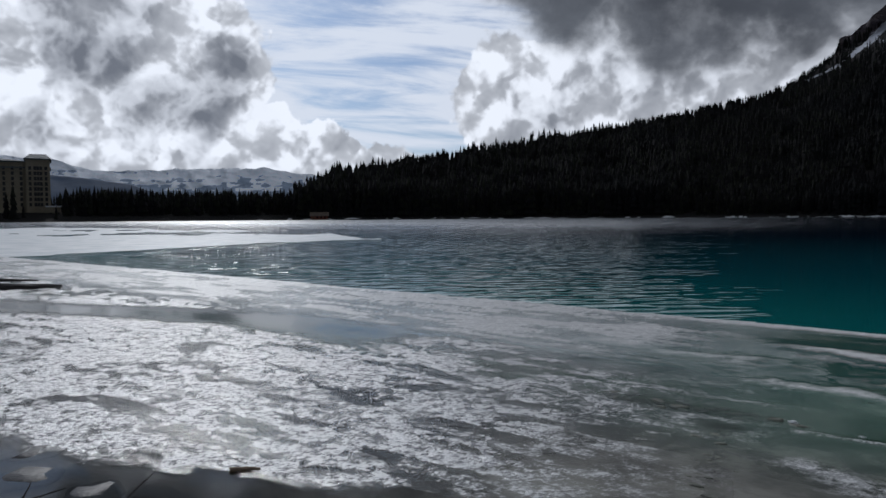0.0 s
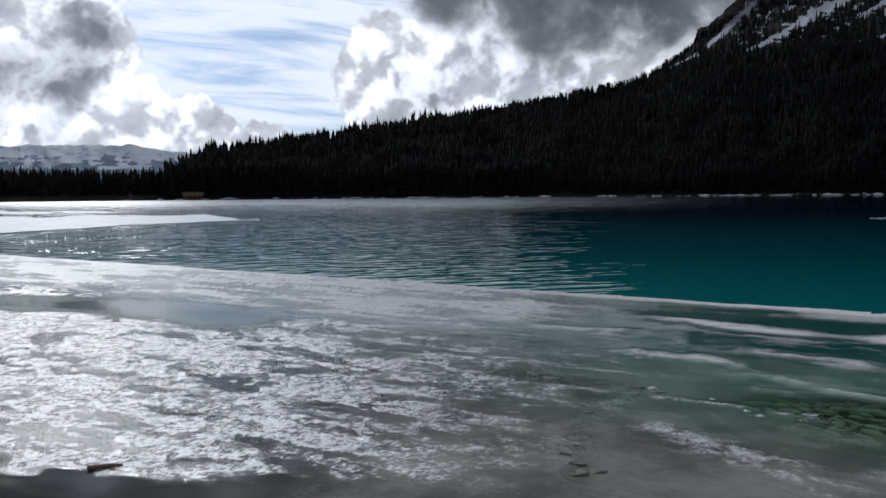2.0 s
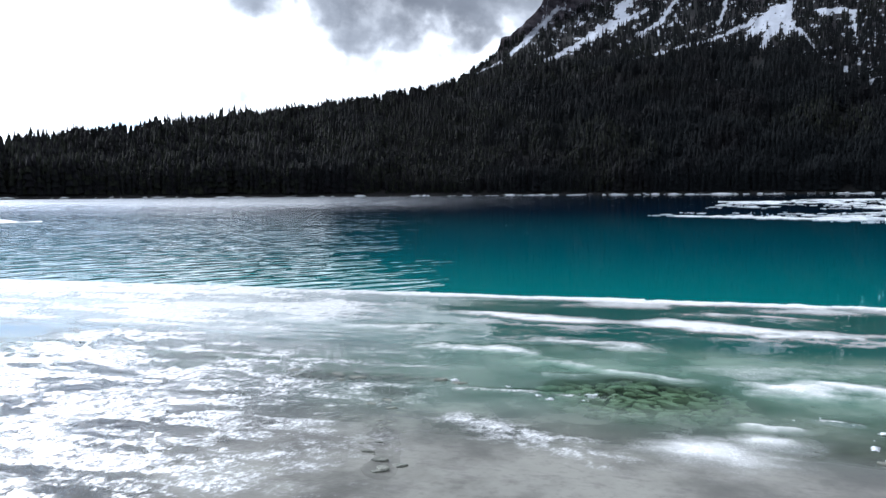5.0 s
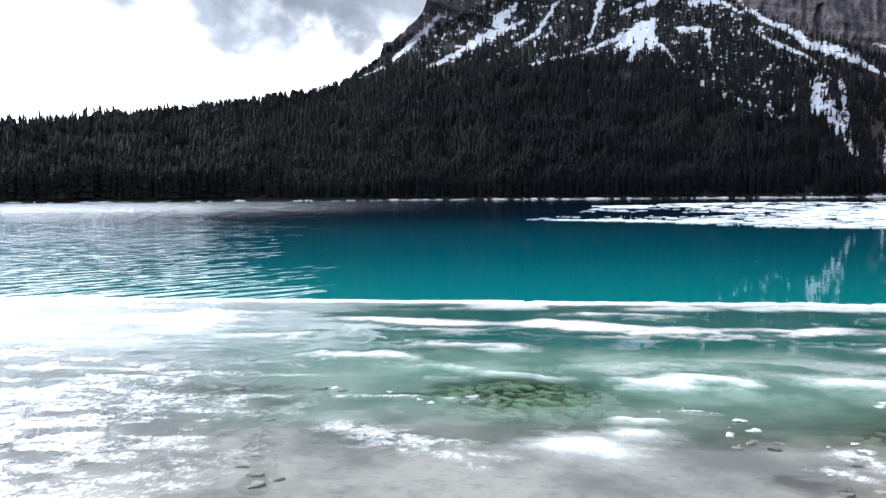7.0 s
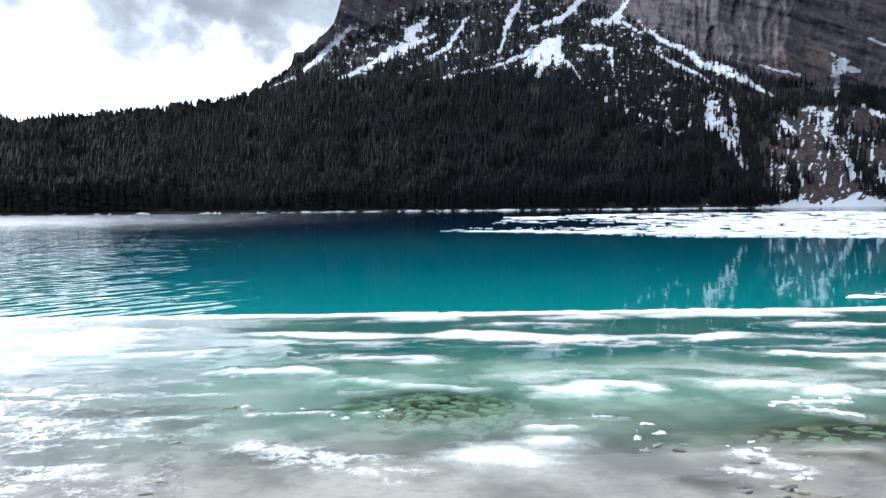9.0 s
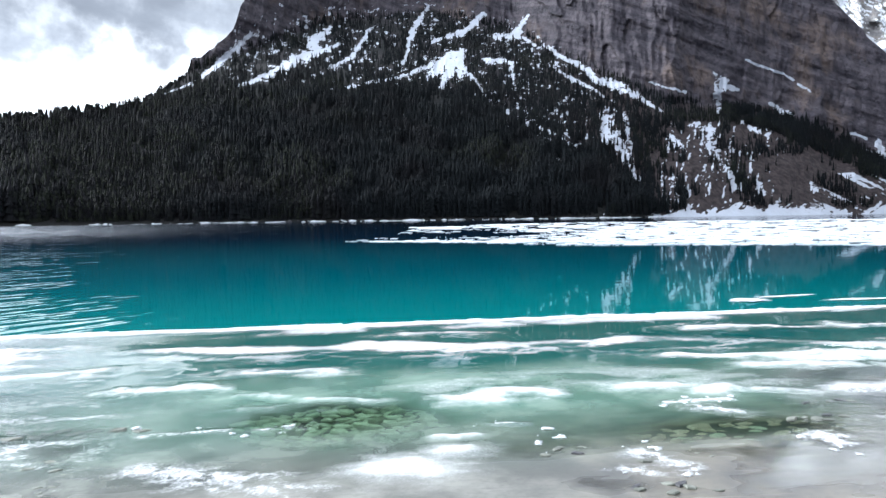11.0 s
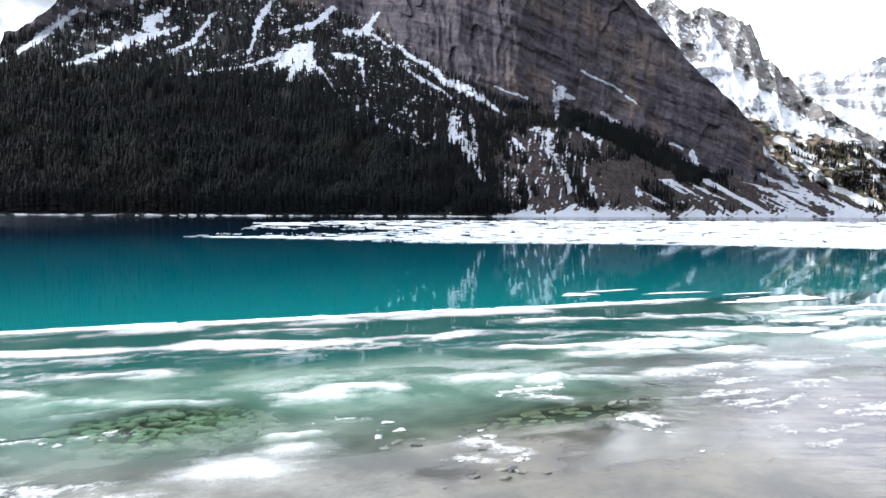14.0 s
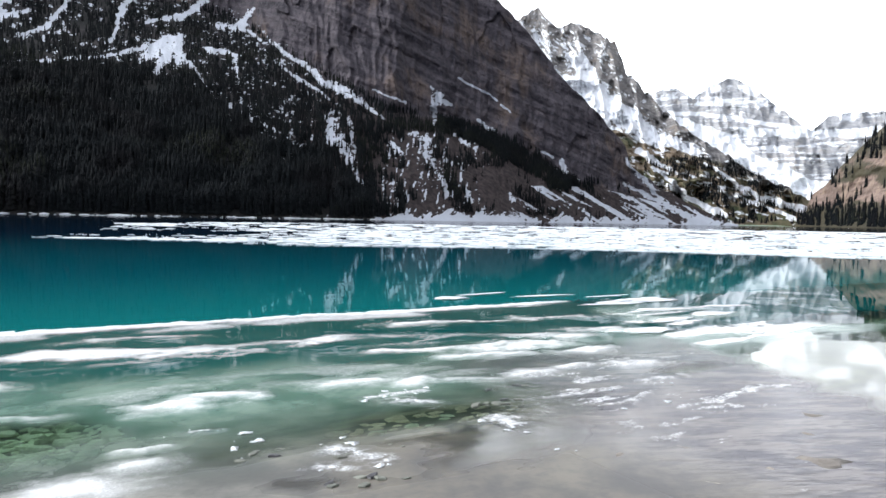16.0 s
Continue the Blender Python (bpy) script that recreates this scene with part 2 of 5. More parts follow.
# Snow on this slope is greyed: its shade is put into the colour.
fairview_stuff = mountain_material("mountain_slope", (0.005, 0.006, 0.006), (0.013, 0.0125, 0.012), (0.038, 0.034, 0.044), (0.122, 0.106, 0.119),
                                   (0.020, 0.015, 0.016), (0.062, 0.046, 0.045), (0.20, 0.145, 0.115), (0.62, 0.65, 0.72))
# Peak and wall rock is lightened: haze and sun put into its colour.
snow_peak_stuff = mountain_material("snowy_peak", (0.05, 0.06, 0.03), (0.16, 0.13, 0.08), (0.15, 0.145, 0.15), (0.33, 0.31, 0.30),
                                    (0.16, 0.12, 0.09), (0.27, 0.21, 0.15))
glacier_stuff = mountain_material("glacier_wall", (0.3, 0.3, 0.3), (0.4, 0.4, 0.4), (0.27, 0.28, 0.31), (0.46, 0.46, 0.47),
                                  (0.35, 0.33, 0.32), (0.45, 0.43, 0.4), (0.5, 0.44, 0.38))
warm_slope_stuff = mountain_material("sunny_slope", (0.02, 0.026, 0.014), (0.05, 0.05, 0.028), (0.13, 0.09, 0.075), (0.33, 0.24, 0.20),
                                     (0.22, 0.16, 0.12), (0.36, 0.27, 0.21), (0.5, 0.38, 0.28))
def haze_glow(m, colour, strength):
    """Adds emission standing in for airlight between the lake and the backdrop range."""
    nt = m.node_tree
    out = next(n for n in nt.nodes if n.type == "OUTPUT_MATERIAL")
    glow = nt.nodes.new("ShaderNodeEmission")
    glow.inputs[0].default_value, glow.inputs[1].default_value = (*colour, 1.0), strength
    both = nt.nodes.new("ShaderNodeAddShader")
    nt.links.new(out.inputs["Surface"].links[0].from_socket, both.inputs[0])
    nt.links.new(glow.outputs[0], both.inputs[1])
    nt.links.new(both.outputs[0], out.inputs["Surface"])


# Blue haze is painted into the base colours and glow of both hills.
hill_stuff = plain("hazy_hill_forest", (0.03, 0.045, 0.075), (0.06, 0.085, 0.13), 0.01, 0.9, 0.5)
haze_glow(hill_stuff, (0.30, 0.45, 0.80), 0.09)
far_stuff = mountain_material("hazy_distant_range", (0.05, 0.075, 0.13), (0.07, 0.10, 0.16), (0.09, 0.13, 0.20), (0.16, 0.21, 0.29),
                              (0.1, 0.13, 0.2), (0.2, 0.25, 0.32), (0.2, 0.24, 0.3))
haze_glow(far_stuff, (0.62, 0.76, 1.0), 0.32)


def leaf_material():
    m, nt, out, place = material("spruce_needles")
    rnd = nt.nodes.new("ShaderNodeNewGeometry").outputs["Random Per Island"]
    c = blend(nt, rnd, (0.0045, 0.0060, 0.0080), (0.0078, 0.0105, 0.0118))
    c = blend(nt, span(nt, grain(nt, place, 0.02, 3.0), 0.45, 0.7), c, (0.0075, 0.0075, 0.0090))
    # sun and haze put into colour, most on the gentle slope towards the hotel
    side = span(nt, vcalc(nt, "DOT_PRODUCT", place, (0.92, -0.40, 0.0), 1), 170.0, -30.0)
    sunlit_tops = span(nt, calc(nt, "MULTIPLY_ADD", side, 0.16, grain(nt, place, 0.014, 4.0)), 0.50, 0.66)
    c = blend(nt, calc(nt, "MULTIPLY", sunlit_tops, span(nt, rnd, 0.2, 0.9)), c, (0.017, 0.020, 0.013))
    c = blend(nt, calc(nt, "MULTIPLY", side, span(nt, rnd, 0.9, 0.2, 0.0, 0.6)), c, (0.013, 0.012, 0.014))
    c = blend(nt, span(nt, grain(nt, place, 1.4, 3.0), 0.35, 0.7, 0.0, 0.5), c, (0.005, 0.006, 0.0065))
    put(nt, out, surface(nt, c, 0.85, spec=0.1))
    return m


spruce = leaf_material()
SHORE = (0.64, 0.768, 0.0)       # the way from the shore out over the lake


def water_material():
    m, nt, out, place = material("lake_water")
    off = vcalc(nt, "DOT_PRODUCT", place, SHORE, 1)
    along = vcalc(nt, "DOT_PRODUCT", place, (0.768, -0.64, 0.0), 1)
    deep = span(nt, calc(nt, "MULTIPLY_ADD", grain(nt, place, 0.5, 2.0), 1.5, off), 7.3, 9.0)
    body = blend(nt, span(nt, off, 6.0, 24.0), (0.010, 0.205, 0.198), (0.0, 0.108, 0.142))
    body = blend(nt, span(nt, off, 12.0, 70.0), body, (0.0, 0.023, 0.060))
    clear = nt.nodes.new("ShaderNodeBsdfTransparent")
    put(nt, clear.inputs[0], blend(nt, span(nt, off, 2.5, 7.0), (0.95, 0.97, 0.95), (0.78, 0.90, 0.83)))
    milk = nt.nodes.new("ShaderNodeBsdfDiffuse")
    put(nt, milk.inputs[0], body)
    inner = join(nt, deep, clear.outputs[0], milk.outputs[0])
    # breeze ripples, strongest to the left of the calm bay
    ratio = calc(nt, "DIVIDE", along, calc(nt, "MAXIMUM", off, 2.0))
    ratio = calc(nt, "MULTIPLY_ADD", calc(nt, "SUBTRACT", grain(nt, place, 0.12, 3.0), 0.5), 0.5, ratio)
    ratio = calc(nt, "MULTIPLY_ADD", calc(nt, "SUBTRACT", grain(nt, stretch(nt, place, 0.5, 1.6, 1.0, 6), 0.55, 3.0), 0.5), 0.9, ratio)
    wind = calc(nt, "POWER", span(nt, ratio, -0.04, -0.86), 1.6)
    far = span(nt, off, 10.0, 120.0)
    patch = span(nt, grain(nt, place, 0.03, 3.0), 0.35, 0.65, 0.45, 1.0)
    open_water = span(nt, off, 10.5, 13.0)
    amount = calc(nt, "MULTIPLY", calc(nt, "MULTIPLY", wind, patch), open_water)
    amount = calc(nt, "ADD", amount, calc(nt, "MULTIPLY_ADD", far, 0.07, 0.010))
    r1 = grain(nt, stretch(nt, place, 0.55, 1.7, 1.0, 6), 1.9, 0.6, 0.45, 0.15)
    r2 = grain(nt, stretch(nt, place, 0.7, 1.3, 1.0, -14), 0.33, 2.0)
    r3 = grain(nt, stretch(nt, place, 1.0, 2.0, 1.0, 20), 5.0, 2.0)
    h = calc(nt, "ADD", calc(nt, "MULTIPLY_ADD", r2, 0.5, r1), calc(nt, "MULTIPLY", r3, 0.03))
    normal = bump(nt, h, amount, 0.16)
    gloss = nt.nodes.new("ShaderNodeBsdfGlossy")
    breeze = calc(nt, "MULTIPLY", span(nt, off, 24.0, 130.0), span(nt, ratio, 0.0, -0.6))
    put(nt, gloss.inputs["Roughness"], calc(nt, "MULTIPLY_ADD", breeze, 0.26, 0.03))
    put(nt, gloss.inputs["Normal"], normal)
    fr = nt.nodes.new("ShaderNodeFresnel")
    fr.inputs["IOR"].default_value = 1.33
    put(nt, fr.inputs["Normal"], normal)
    # where the ice lies on it the water has no surface of its own
    under = span(nt, off, 11.40, 11.25)
    put(nt, out, join(nt, calc(nt, "MULTIPLY", fr.outputs[0], calc(nt, "SUBTRACT", 1.0, under)), inner, gloss.outputs[0]))
    return m


def ice_material():
    """Thin melting ice: R of the zones is white crust, G milkiness, B rough slush, alpha wet film."""
    m, nt, out, place = material("melting_ice")
    white, milk, slush, film = zone(nt, "zones")
    off = vcalc(nt, "DOT_PRODUCT", place, SHORE, 1)
    along = vcalc(nt, "DOT_PRODUCT", place, (0.768, -0.64, 0.0), 1)
    wet_off = span(nt, off, 4.4, 6.4)
    grit = grain(nt, stretch(nt, place, 1.0, 1.3, 1.0, 20), 40.0, 2.0, 0.7)
    fine, mid, wide = grain(nt, place, 20.0, 4.0, 0.65), grain(nt, place, 7.0, 5.0, 0.6), grain(nt, place, 1.3, 5.0, 0.6)
    flat = grain(nt, stretch(nt, place, 3.0, 9.0, 1.0, -40), 1.0, 5.0, 0.6)
    mix = calc(nt, "ADD", calc(nt, "MULTIPLY", mid, 0.24), calc(nt, "ADD", calc(nt, "MULTIPLY", calc(nt, "ADD", fine, grit), 0.30), calc(nt, "MULTIPLY", flat, 0.16)))
    w = calc(nt, "MULTIPLY_ADD", calc(nt, "SUBTRACT", mix, 0.5), calc(nt, "MULTIPLY_ADD", slush, 3.6, 0.55), white)
    w = span(nt, w, calc(nt, "MULTIPLY_ADD", slush, 0.16, 0.15), calc(nt, "MULTIPLY_ADD", slush, -0.34, 0.96))
    k = calc(nt, "MULTIPLY", milk, calc(nt, "MULTIPLY_ADD", calc(nt, "SUBTRACT", wide, 0.5), 0.9, 1.0), clamp=True)
    k = calc(nt, "MAXIMUM", k, span(nt, milk, 0.70, 0.88))
    clear = nt.nodes.new("ShaderNodeBsdfTransparent")
    clear.inputs[0].default_value = (0.93, 0.97, 0.95, 1)
    body = nt.nodes.new("ShaderNodeBsdfDiffuse")
    greyer = span(nt, along, -1.0, -5.0)
    far_low, far_high = blend(nt, greyer, (0.12, 0.25, 0.19), (0.25, 0.31, 0.32)), blend(nt, greyer, (0.265, 0.385, 0.31), (0.39, 0.45, 0.45))
    sandy = span(nt, calc(nt, "MULTIPLY_ADD", wide, 2.4, along), 1.9, 4.0)
    silt_low, silt_high = blend(nt, sandy, (0.115, 0.113, 0.098), (0.095, 0.09, 0.085)), blend(nt, sandy, (0.29, 0.285, 0.25), (0.20, 0.18, 0.145))
    seams = span(nt, calc(nt, "ADD", calc(nt, "MULTIPLY", flat, 0.7), calc(nt, "MULTIPLY", mid, 0.3)), 0.52, 0.63, 0.0, 0.5)
    silt_high = blend(nt, seams, silt_high, (0.11, 0.10, 0.10))
    pits = span(nt, calc(nt, "ADD", calc(nt, "MULTIPLY", fine, 0.5), calc(nt, "MULTIPLY", grain(nt, stretch(nt, place, 9.0, 22.0, 1.0, -40), 1.0, 5.0, 0.65), 0.5)), 0.50, 0.62, 0.0, 0.35)
    silt_high, silt_low = blend(nt, pits, silt_high, (0.12, 0.115, 0.10)), blend(nt, pits, silt_low, (0.07, 0.065, 0.07))
    put(nt, body.inputs[0], blend(nt, span(nt, wide, 0.36, 0.64), blend(nt, wet_off, silt_low, far_low), blend(nt, wet_off, silt_high, far_high)))
    silt = body.inputs[0].links[0].from_socket
    lobe = grain(nt, stretch(nt, place, 0.9, 3.4, 1.0, -64), 1.5, 6.0, 0.62, 0.1)
    drift = blend(nt, span(nt, lobe, 0.43, 0.58), (0.060, 0.055, 0.078), (0.205, 0.182, 0.18))
    drift = blend(nt, span(nt, grain(nt, stretch(nt, place, 2.0, 10.0, 1.0, -60), 1.6, 6.0, 0.68), 0.50, 0.60, 0.0, 0.7), drift, (0.045, 0.042, 0.052))
    put(nt, body.inputs[0], blend(nt, calc(nt, "MULTIPLY", film, 0.8), silt, drift))
    inner = join(nt, k, clear.outputs[0], body.outputs[0])
    ripple = grain(nt, stretch(nt, place, 3.5, 14.0, 1.0, -64), 1.0, 4.0, 0.6)
    rough_h = calc(nt, "ADD", fine, calc(nt, "MULTIPLY_ADD", mid, 0.45, calc(nt, "MULTIPLY", grit, 0.6)))
    tilt = bump(nt, rough_h, calc(nt, "MULTIPLY_ADD", slush, 0.7, calc(nt, "MULTIPLY", k, 0.03)), 0.014)
    wavy = nt.nodes.new("ShaderNodeBump")
    put(nt, wavy.inputs["Strength"], calc(nt, "MULTIPLY", film, 0.42))
    wavy.inputs["Distance"].default_value = 0.015
    put(nt, wavy.inputs["Height"], ripple)
    put(nt, wavy.inputs["Normal"], tilt)
    normal = wavy.outputs[0]
    gloss = nt.nodes.new("ShaderNodeBsdfGlossy")
    dull = calc(nt, "MULTIPLY", k, calc(nt, "MULTIPLY_ADD", film, -0.75, 1.0))
    put(nt, gloss.inputs["Roughness"], calc(nt, "MULTIPLY_ADD", slush, 0.22, calc(nt, "MULTIPLY_ADD", calc(nt, "MULTIPLY", dull, dull), 0.28, 0.004)))
    put(nt, gloss.inputs["Normal"], normal)
    fr = nt.nodes.new("ShaderNodeFresnel")
    fr.inputs["IOR"].default_value = 1.31
    put(nt, fr.inputs["Normal"], normal)
    wet = join(nt, calc(nt, "MULTIPLY", fr.outputs[0], calc(nt, "MULTIPLY_ADD", film, -0.2, 1.0)), inner, gloss.outputs[0])
    # crust: white grains, and in the slush wet crystal faces that flash
    speck = span(nt, calc(nt, "ADD", calc(nt, "MULTIPLY", mid, 0.3), calc(nt, "ADD", calc(nt, "MULTIPLY", fine, 0.4), calc(nt, "MULTIPLY", grit, 0.3))), 0.43, 0.56)
    tone = blend(nt, calc(nt, "MAXIMUM", speck, calc(nt, "MULTIPLY_ADD", slush, -0.8, 0.80)), (0.18, 0.18, 0.20), (0.93, 0.93, 0.92))
    grainy = bump(nt, rough_h, calc(nt, "MULTIPLY_ADD", slush, 0.55, 0.3), 0.022)
    crust = surface(nt, tone, 0.5, grainy, spec=0.4)
    flash = nt.nodes.new("ShaderNodeBsdfGlossy")
    flash.inputs["Roughness"].default_value = 0.28
    put(nt, flash.inputs["Normal"], grainy)
    crust = join(nt, calc(nt, "MULTIPLY", calc(nt, "MULTIPLY", slush, speck), 0.70), crust, flash.outputs[0])
    put(nt, out, join(nt, w, wet, crust))
    return m


def snow_material(name, low=(0.70, 0.74, 0.77), high=(0.88, 0.89, 0.90), scale=12.0):
    m, nt, out, place = material(name)
    a, b = grain(nt, place, scale, 5.0, 0.6), grain(nt, place, scale * 6, 3.0)
    put(nt, out, surface(nt, blend(nt, span(nt, a, 0.3, 0.65), low, high), 0.5, bump(nt, calc(nt, "ADD", a, calc(nt, "MULTIPLY", b, 0.4)), 0.5, 0.03)))
    return m


def bed_material():
    m, nt, out, place = material("lake_bed")
    off = vcalc(nt, "DOT_PRODUCT", place, SHORE, 1)
    a, b, c = grain(nt, place, 0.9, 5.0), grain(nt, stretch(nt, place, 0.6, 1.5, 1, -40), 5.0, 2.0, 0.5), grain(nt, place, 25.0, 1.0)
    mud = blend(nt, span(nt, a, 0.35, 0.65), (0.055, 0.046, 0.054), (0.15, 0.12, 0.12))
    mud = blend(nt, span(nt, b, 0.4, 0.62, 0.0, 0.7), mud, (0.035, 0.030, 0.036))
    along = vcalc(nt, "DOT_PRODUCT", place, (0.768, -0.64, 0.0), 1)
    sand = blend(nt, span(nt, grain(nt, stretch(nt, place, 0.7, 2.2, 1.0, -60), 1.7, 5.0, 0.6), 0.42, 0.60), (0.12, 0.11, 0.125), (0.40, 0.33, 0.275))
    mud = blend(nt, calc(nt, "MULTIPLY", span(nt, calc(nt, "MULTIPLY_ADD", a, 2.0, along), 2.4, 6.0), span(nt, off, 5.6, 4.6)), mud, sand)
    olive = blend(nt, span(nt, b, 0.38, 0.64), (0.15, 0.14, 0.09), (0.36, 0.33, 0.22))
    mud = blend(nt, calc(nt, "MULTIPLY", span(nt, along, 0.8, 2.0), span(nt, off, 3.8, 4.6)), mud, olive)
    mud = blend(nt, span(nt, off, 5.2, 7.0), mud, (0.20, 0.26, 0.17))
    # dark bed between the stones: shade of the gaps put into the colour
    for bs, bd, rs, rd in ((0.22, 6.06, 0.95, 0.62), (3.35, 5.2, 1.0, 0.34), (-2.35, 6.05, 1.0, 0.3)):
        u = calc(nt, "POWER", calc(nt, "DIVIDE", calc(nt, "SUBTRACT", along, bs), rs), 2.0)
        v = calc(nt, "POWER", calc(nt, "DIVIDE", calc(nt, "SUBTRACT", off, bd), rd), 2.0)
        mud = blend(nt, span(nt, calc(nt, "ADD", calc(nt, "ADD", u, v), calc(nt, "MULTIPLY_ADD", a, 0.8, -0.4)), 1.2, 0.8), mud, (0.06, 0.078, 0.05))
    put(nt, out, surface(nt, mud, 0.7, bump(nt, calc(nt, "ADD", b, calc(nt, "MULTIPLY", c, 0.06)), 0.5, 0.05)))
    return m


water_stuff, ice_stuff, bed_stuff = water_material(), ice_material(), bed_material()
snow_stuff = snow_material("old_snow")
far_ice_stuff = snow_material("lake_ice", (0.60, 0.66, 0.69), (0.86, 0.88, 0.90), 0.6)
stone_green = plain("green_grey_stone", (0.34, 0.41, 0.28), (0.66, 0.71, 0.53), 5.0, 0.6, 0.01)
stone_buff = plain("buff_stone", (0.36, 0.32, 0.22), (0.72, 0.65, 0.47), 5.0, 0.6, 0.01)
stone_grey = plain("silted_stone", (0.11, 0.115, 0.095), (0.27, 0.275, 0.23), 6.0, 0.55, 0.01)
stone_dark = plain("dark_wet_rock", (0.030, 0.029, 0.032), (0.10, 0.095, 0.10), 3.0, 0.45, 0.02)
timber_dark = plain("waterlogged_timber", (0.012, 0.011, 0.011), (0.045, 0.040, 0.037), 9.0, 0.55, 0.01)
hotel_wall = plain("cream_render", (0.20, 0.175, 0.125), (0.31, 0.275, 0.205), 0.2, 0.8, 0.02)
hotel_roof = plain("blue_grey_roof", (0.06, 0.075, 0.085), (0.13, 0.15, 0.16), 0.3, 0.6, 0.02)
glass_dark = plain("dark_window_glass", (0.010, 0.012, 0.015), (0.03, 0.034, 0.04), 0.6, 0.12, 0.001, 0.6)
cabin_wood = plain("brown_boards", (0.09, 0.05, 0.03), (0.20, 0.12, 0.07), 0.8, 0.8, 0.02)


# ---- mesh building ----
def mesh_object(name, verts, faces, mat, flat=True, zones=None):
    """verts (n, 3); faces (m, 3) or (m, 4); zones (n, 3) as a colour attribute."""
    verts, faces = np.asarray(verts, np.float32), np.asarray(faces, np.int32)
    k = faces.shape[1]
    me = bpy.data.meshes.new(name)
    me.vertices.add(len(verts))
    me.vertices.foreach_set("co", verts.ravel())
    me.loops.add(faces.size)
    me.loops.foreach_set("vertex_index", faces.ravel())
    me.polygons.add(len(faces))
    me.polygons.foreach_set("loop_start", np.arange(len(faces), dtype=np.int32) * k)
    me.polygons.foreach_set("use_smooth", np.full(len(faces), not flat))
    if zones is not None:
        at = me.color_attributes.new("zones", "FLOAT_COLOR", "POINT")
        four = zones if zones.shape[1] == 4 else np.concatenate([zones, np.ones((len(zones), 1))], 1)
        at.data.foreach_set("color", four.astype(np.float32).ravel())
    me.update(calc_edges=True)
    me.validate()
    me.materials.append(mat)
    return new(name, me)


def grid_faces(rows, cols):
    i = (np.arange(rows - 1)[:, None] * cols + np.arange(cols - 1)[None, :]).ravel()
    return np.stack([i, i + 1, i + cols + 1, i + cols], 1)


def part(name, bm, mat, parent=None, label=""):
    me = bpy.data.meshes.new(name)
    bm.normal_update()
    bm.to_mesh(me)
    bm.free()
    me.materials.append(mat)
    ob = new(name, me)
    ob.parent = parent
    return tagged(ob, label)


def block(bm, cx, cy, cz, sx, sy, sz, bevel=0.0):
    made = bmesh.ops.create_cube(bm, size=1.0)["verts"]
    for v in made:
        v.co = Vector((cx + v.co.x * sx, cy + v.co.y * sy, cz + v.co.z * sz))
    if bevel:
        bmesh.ops.bevel(bm, geom=list({e for v in made for e in v.link_edges}), offset=bevel, segments=2, affect="EDGES")
    return bm


def polar(az, r):
    a = np.radians(az)
    return r * np.sin(a), r * np.cos(a)


def strokes(az, el, rows):
    """How near points lie to a set of tapering lines: 1 on them, 0 a width off."""
    best = np.zeros_like(az)
    for a0, e0, a1, e1, w0, w1 in rows:
        dx, dy = a1 - a0, e1 - e0
        t = np.clip(((az - a0) * dx + (el - e0) * dy) / (dx * dx + dy * dy), 0, 1)
        d = np.hypot(az - a0 - t * dx, el - e0 - t * dy)
        best = np.maximum(best, np.clip(1.25 - 0.75 * d / (w0 + t * (w1 - w0)), 0, 1))
    return best


def massif(name, az, crest, ground_r, foot, rows, mat, zoning, back=700.0):
    """A mountain side: headings az, crest height angles, distance(az, el) and its zones; behind the crest it falls away."""
    u = np.linspace(0, 1, rows)[:, None]
    A = np.repeat(az[None, :], rows, 0)
    E = foot + u * (crest[None, :] - foot)
    R = ground_r(A, E)
    x, y = polar(A, R)
    z = R * np.tan(np.radians(E)) + 1.7
    V = [np.stack([x, y, z], -1)]
    Z = [zoning(A, E)]
    for k in (0.12, 0.3, 0.6, 1.0):
        x, y = polar(A[-1:], R[-1:] + back * k)
        V.append(np.stack([x, y, z[-1:] * (1 - k) ** 1.3 - 8 * k], -1))
        Z.append(Z[0][-1:])
    V, Z = np.concatenate(V), np.concatenate(Z)
    ob = mesh_object(name, V.reshape(-1, 3), grid_faces(V.shape[0], V.shape[1]), mat, False, Z.reshape(-1, 3))
    return tagged(ob, kind="structure")


# ---- the great wooded mountain across the lake ----
foot_r = table([(-60, 400), (-35, 415), (0, 430), (45, 440), (62, 490), (75, 640), (86, 880), (96, 1150), (130, 1300)], 4.0)
crest_tab = table([(-34, 0.4), (-13, 0.6), (-10.6, 1.4), (-7.5, 2.5), (-3.3, 3.2), (2.2, 4.2), (6.7, 4.8), (14.3, 6.1), (19.7, 7.0), (24, 7.9),
                   (26.3, 9.1), (27.7, 10.1), (28.9, 10.9), (29.4, 12.2), (30.8, 12.8), (32, 13.9), (32.5, 14.6), (33.1, 16.2), (35, 18.5),
                   (40, 21), (48, 22.6), (58, 23), (66, 22), (72, 19.5), (75.2, 17.1), (76.3, 16.0), (78.2, 14.2), (80.5, 11.2),
                   (83.3, 8.6), (85.5, 5.9), (86, 4.3), (89.4, 2.0), (93.4, 0.1)])
cliff_tab = table([(28, 30), (29, 11.2), (32.7, 12.6), (39.6, 15.4), (48, 16.2), (54.3, 14.7), (57.5, 12.9), (66.5, 8.5), (70, 8.3), (73.7, 7.6), (75.1, 6.9), (78.9, 5.1), (80.9, 3.7), (83, 2.9), (85.2, 2.3), (88, 1.6), (89, 30)])
slope_tab = table([(-20, 0.25), (10, 0.30), (22, 0.33), (35, 0.50), (60, 0.52), (90, 0.56)], 3.0)
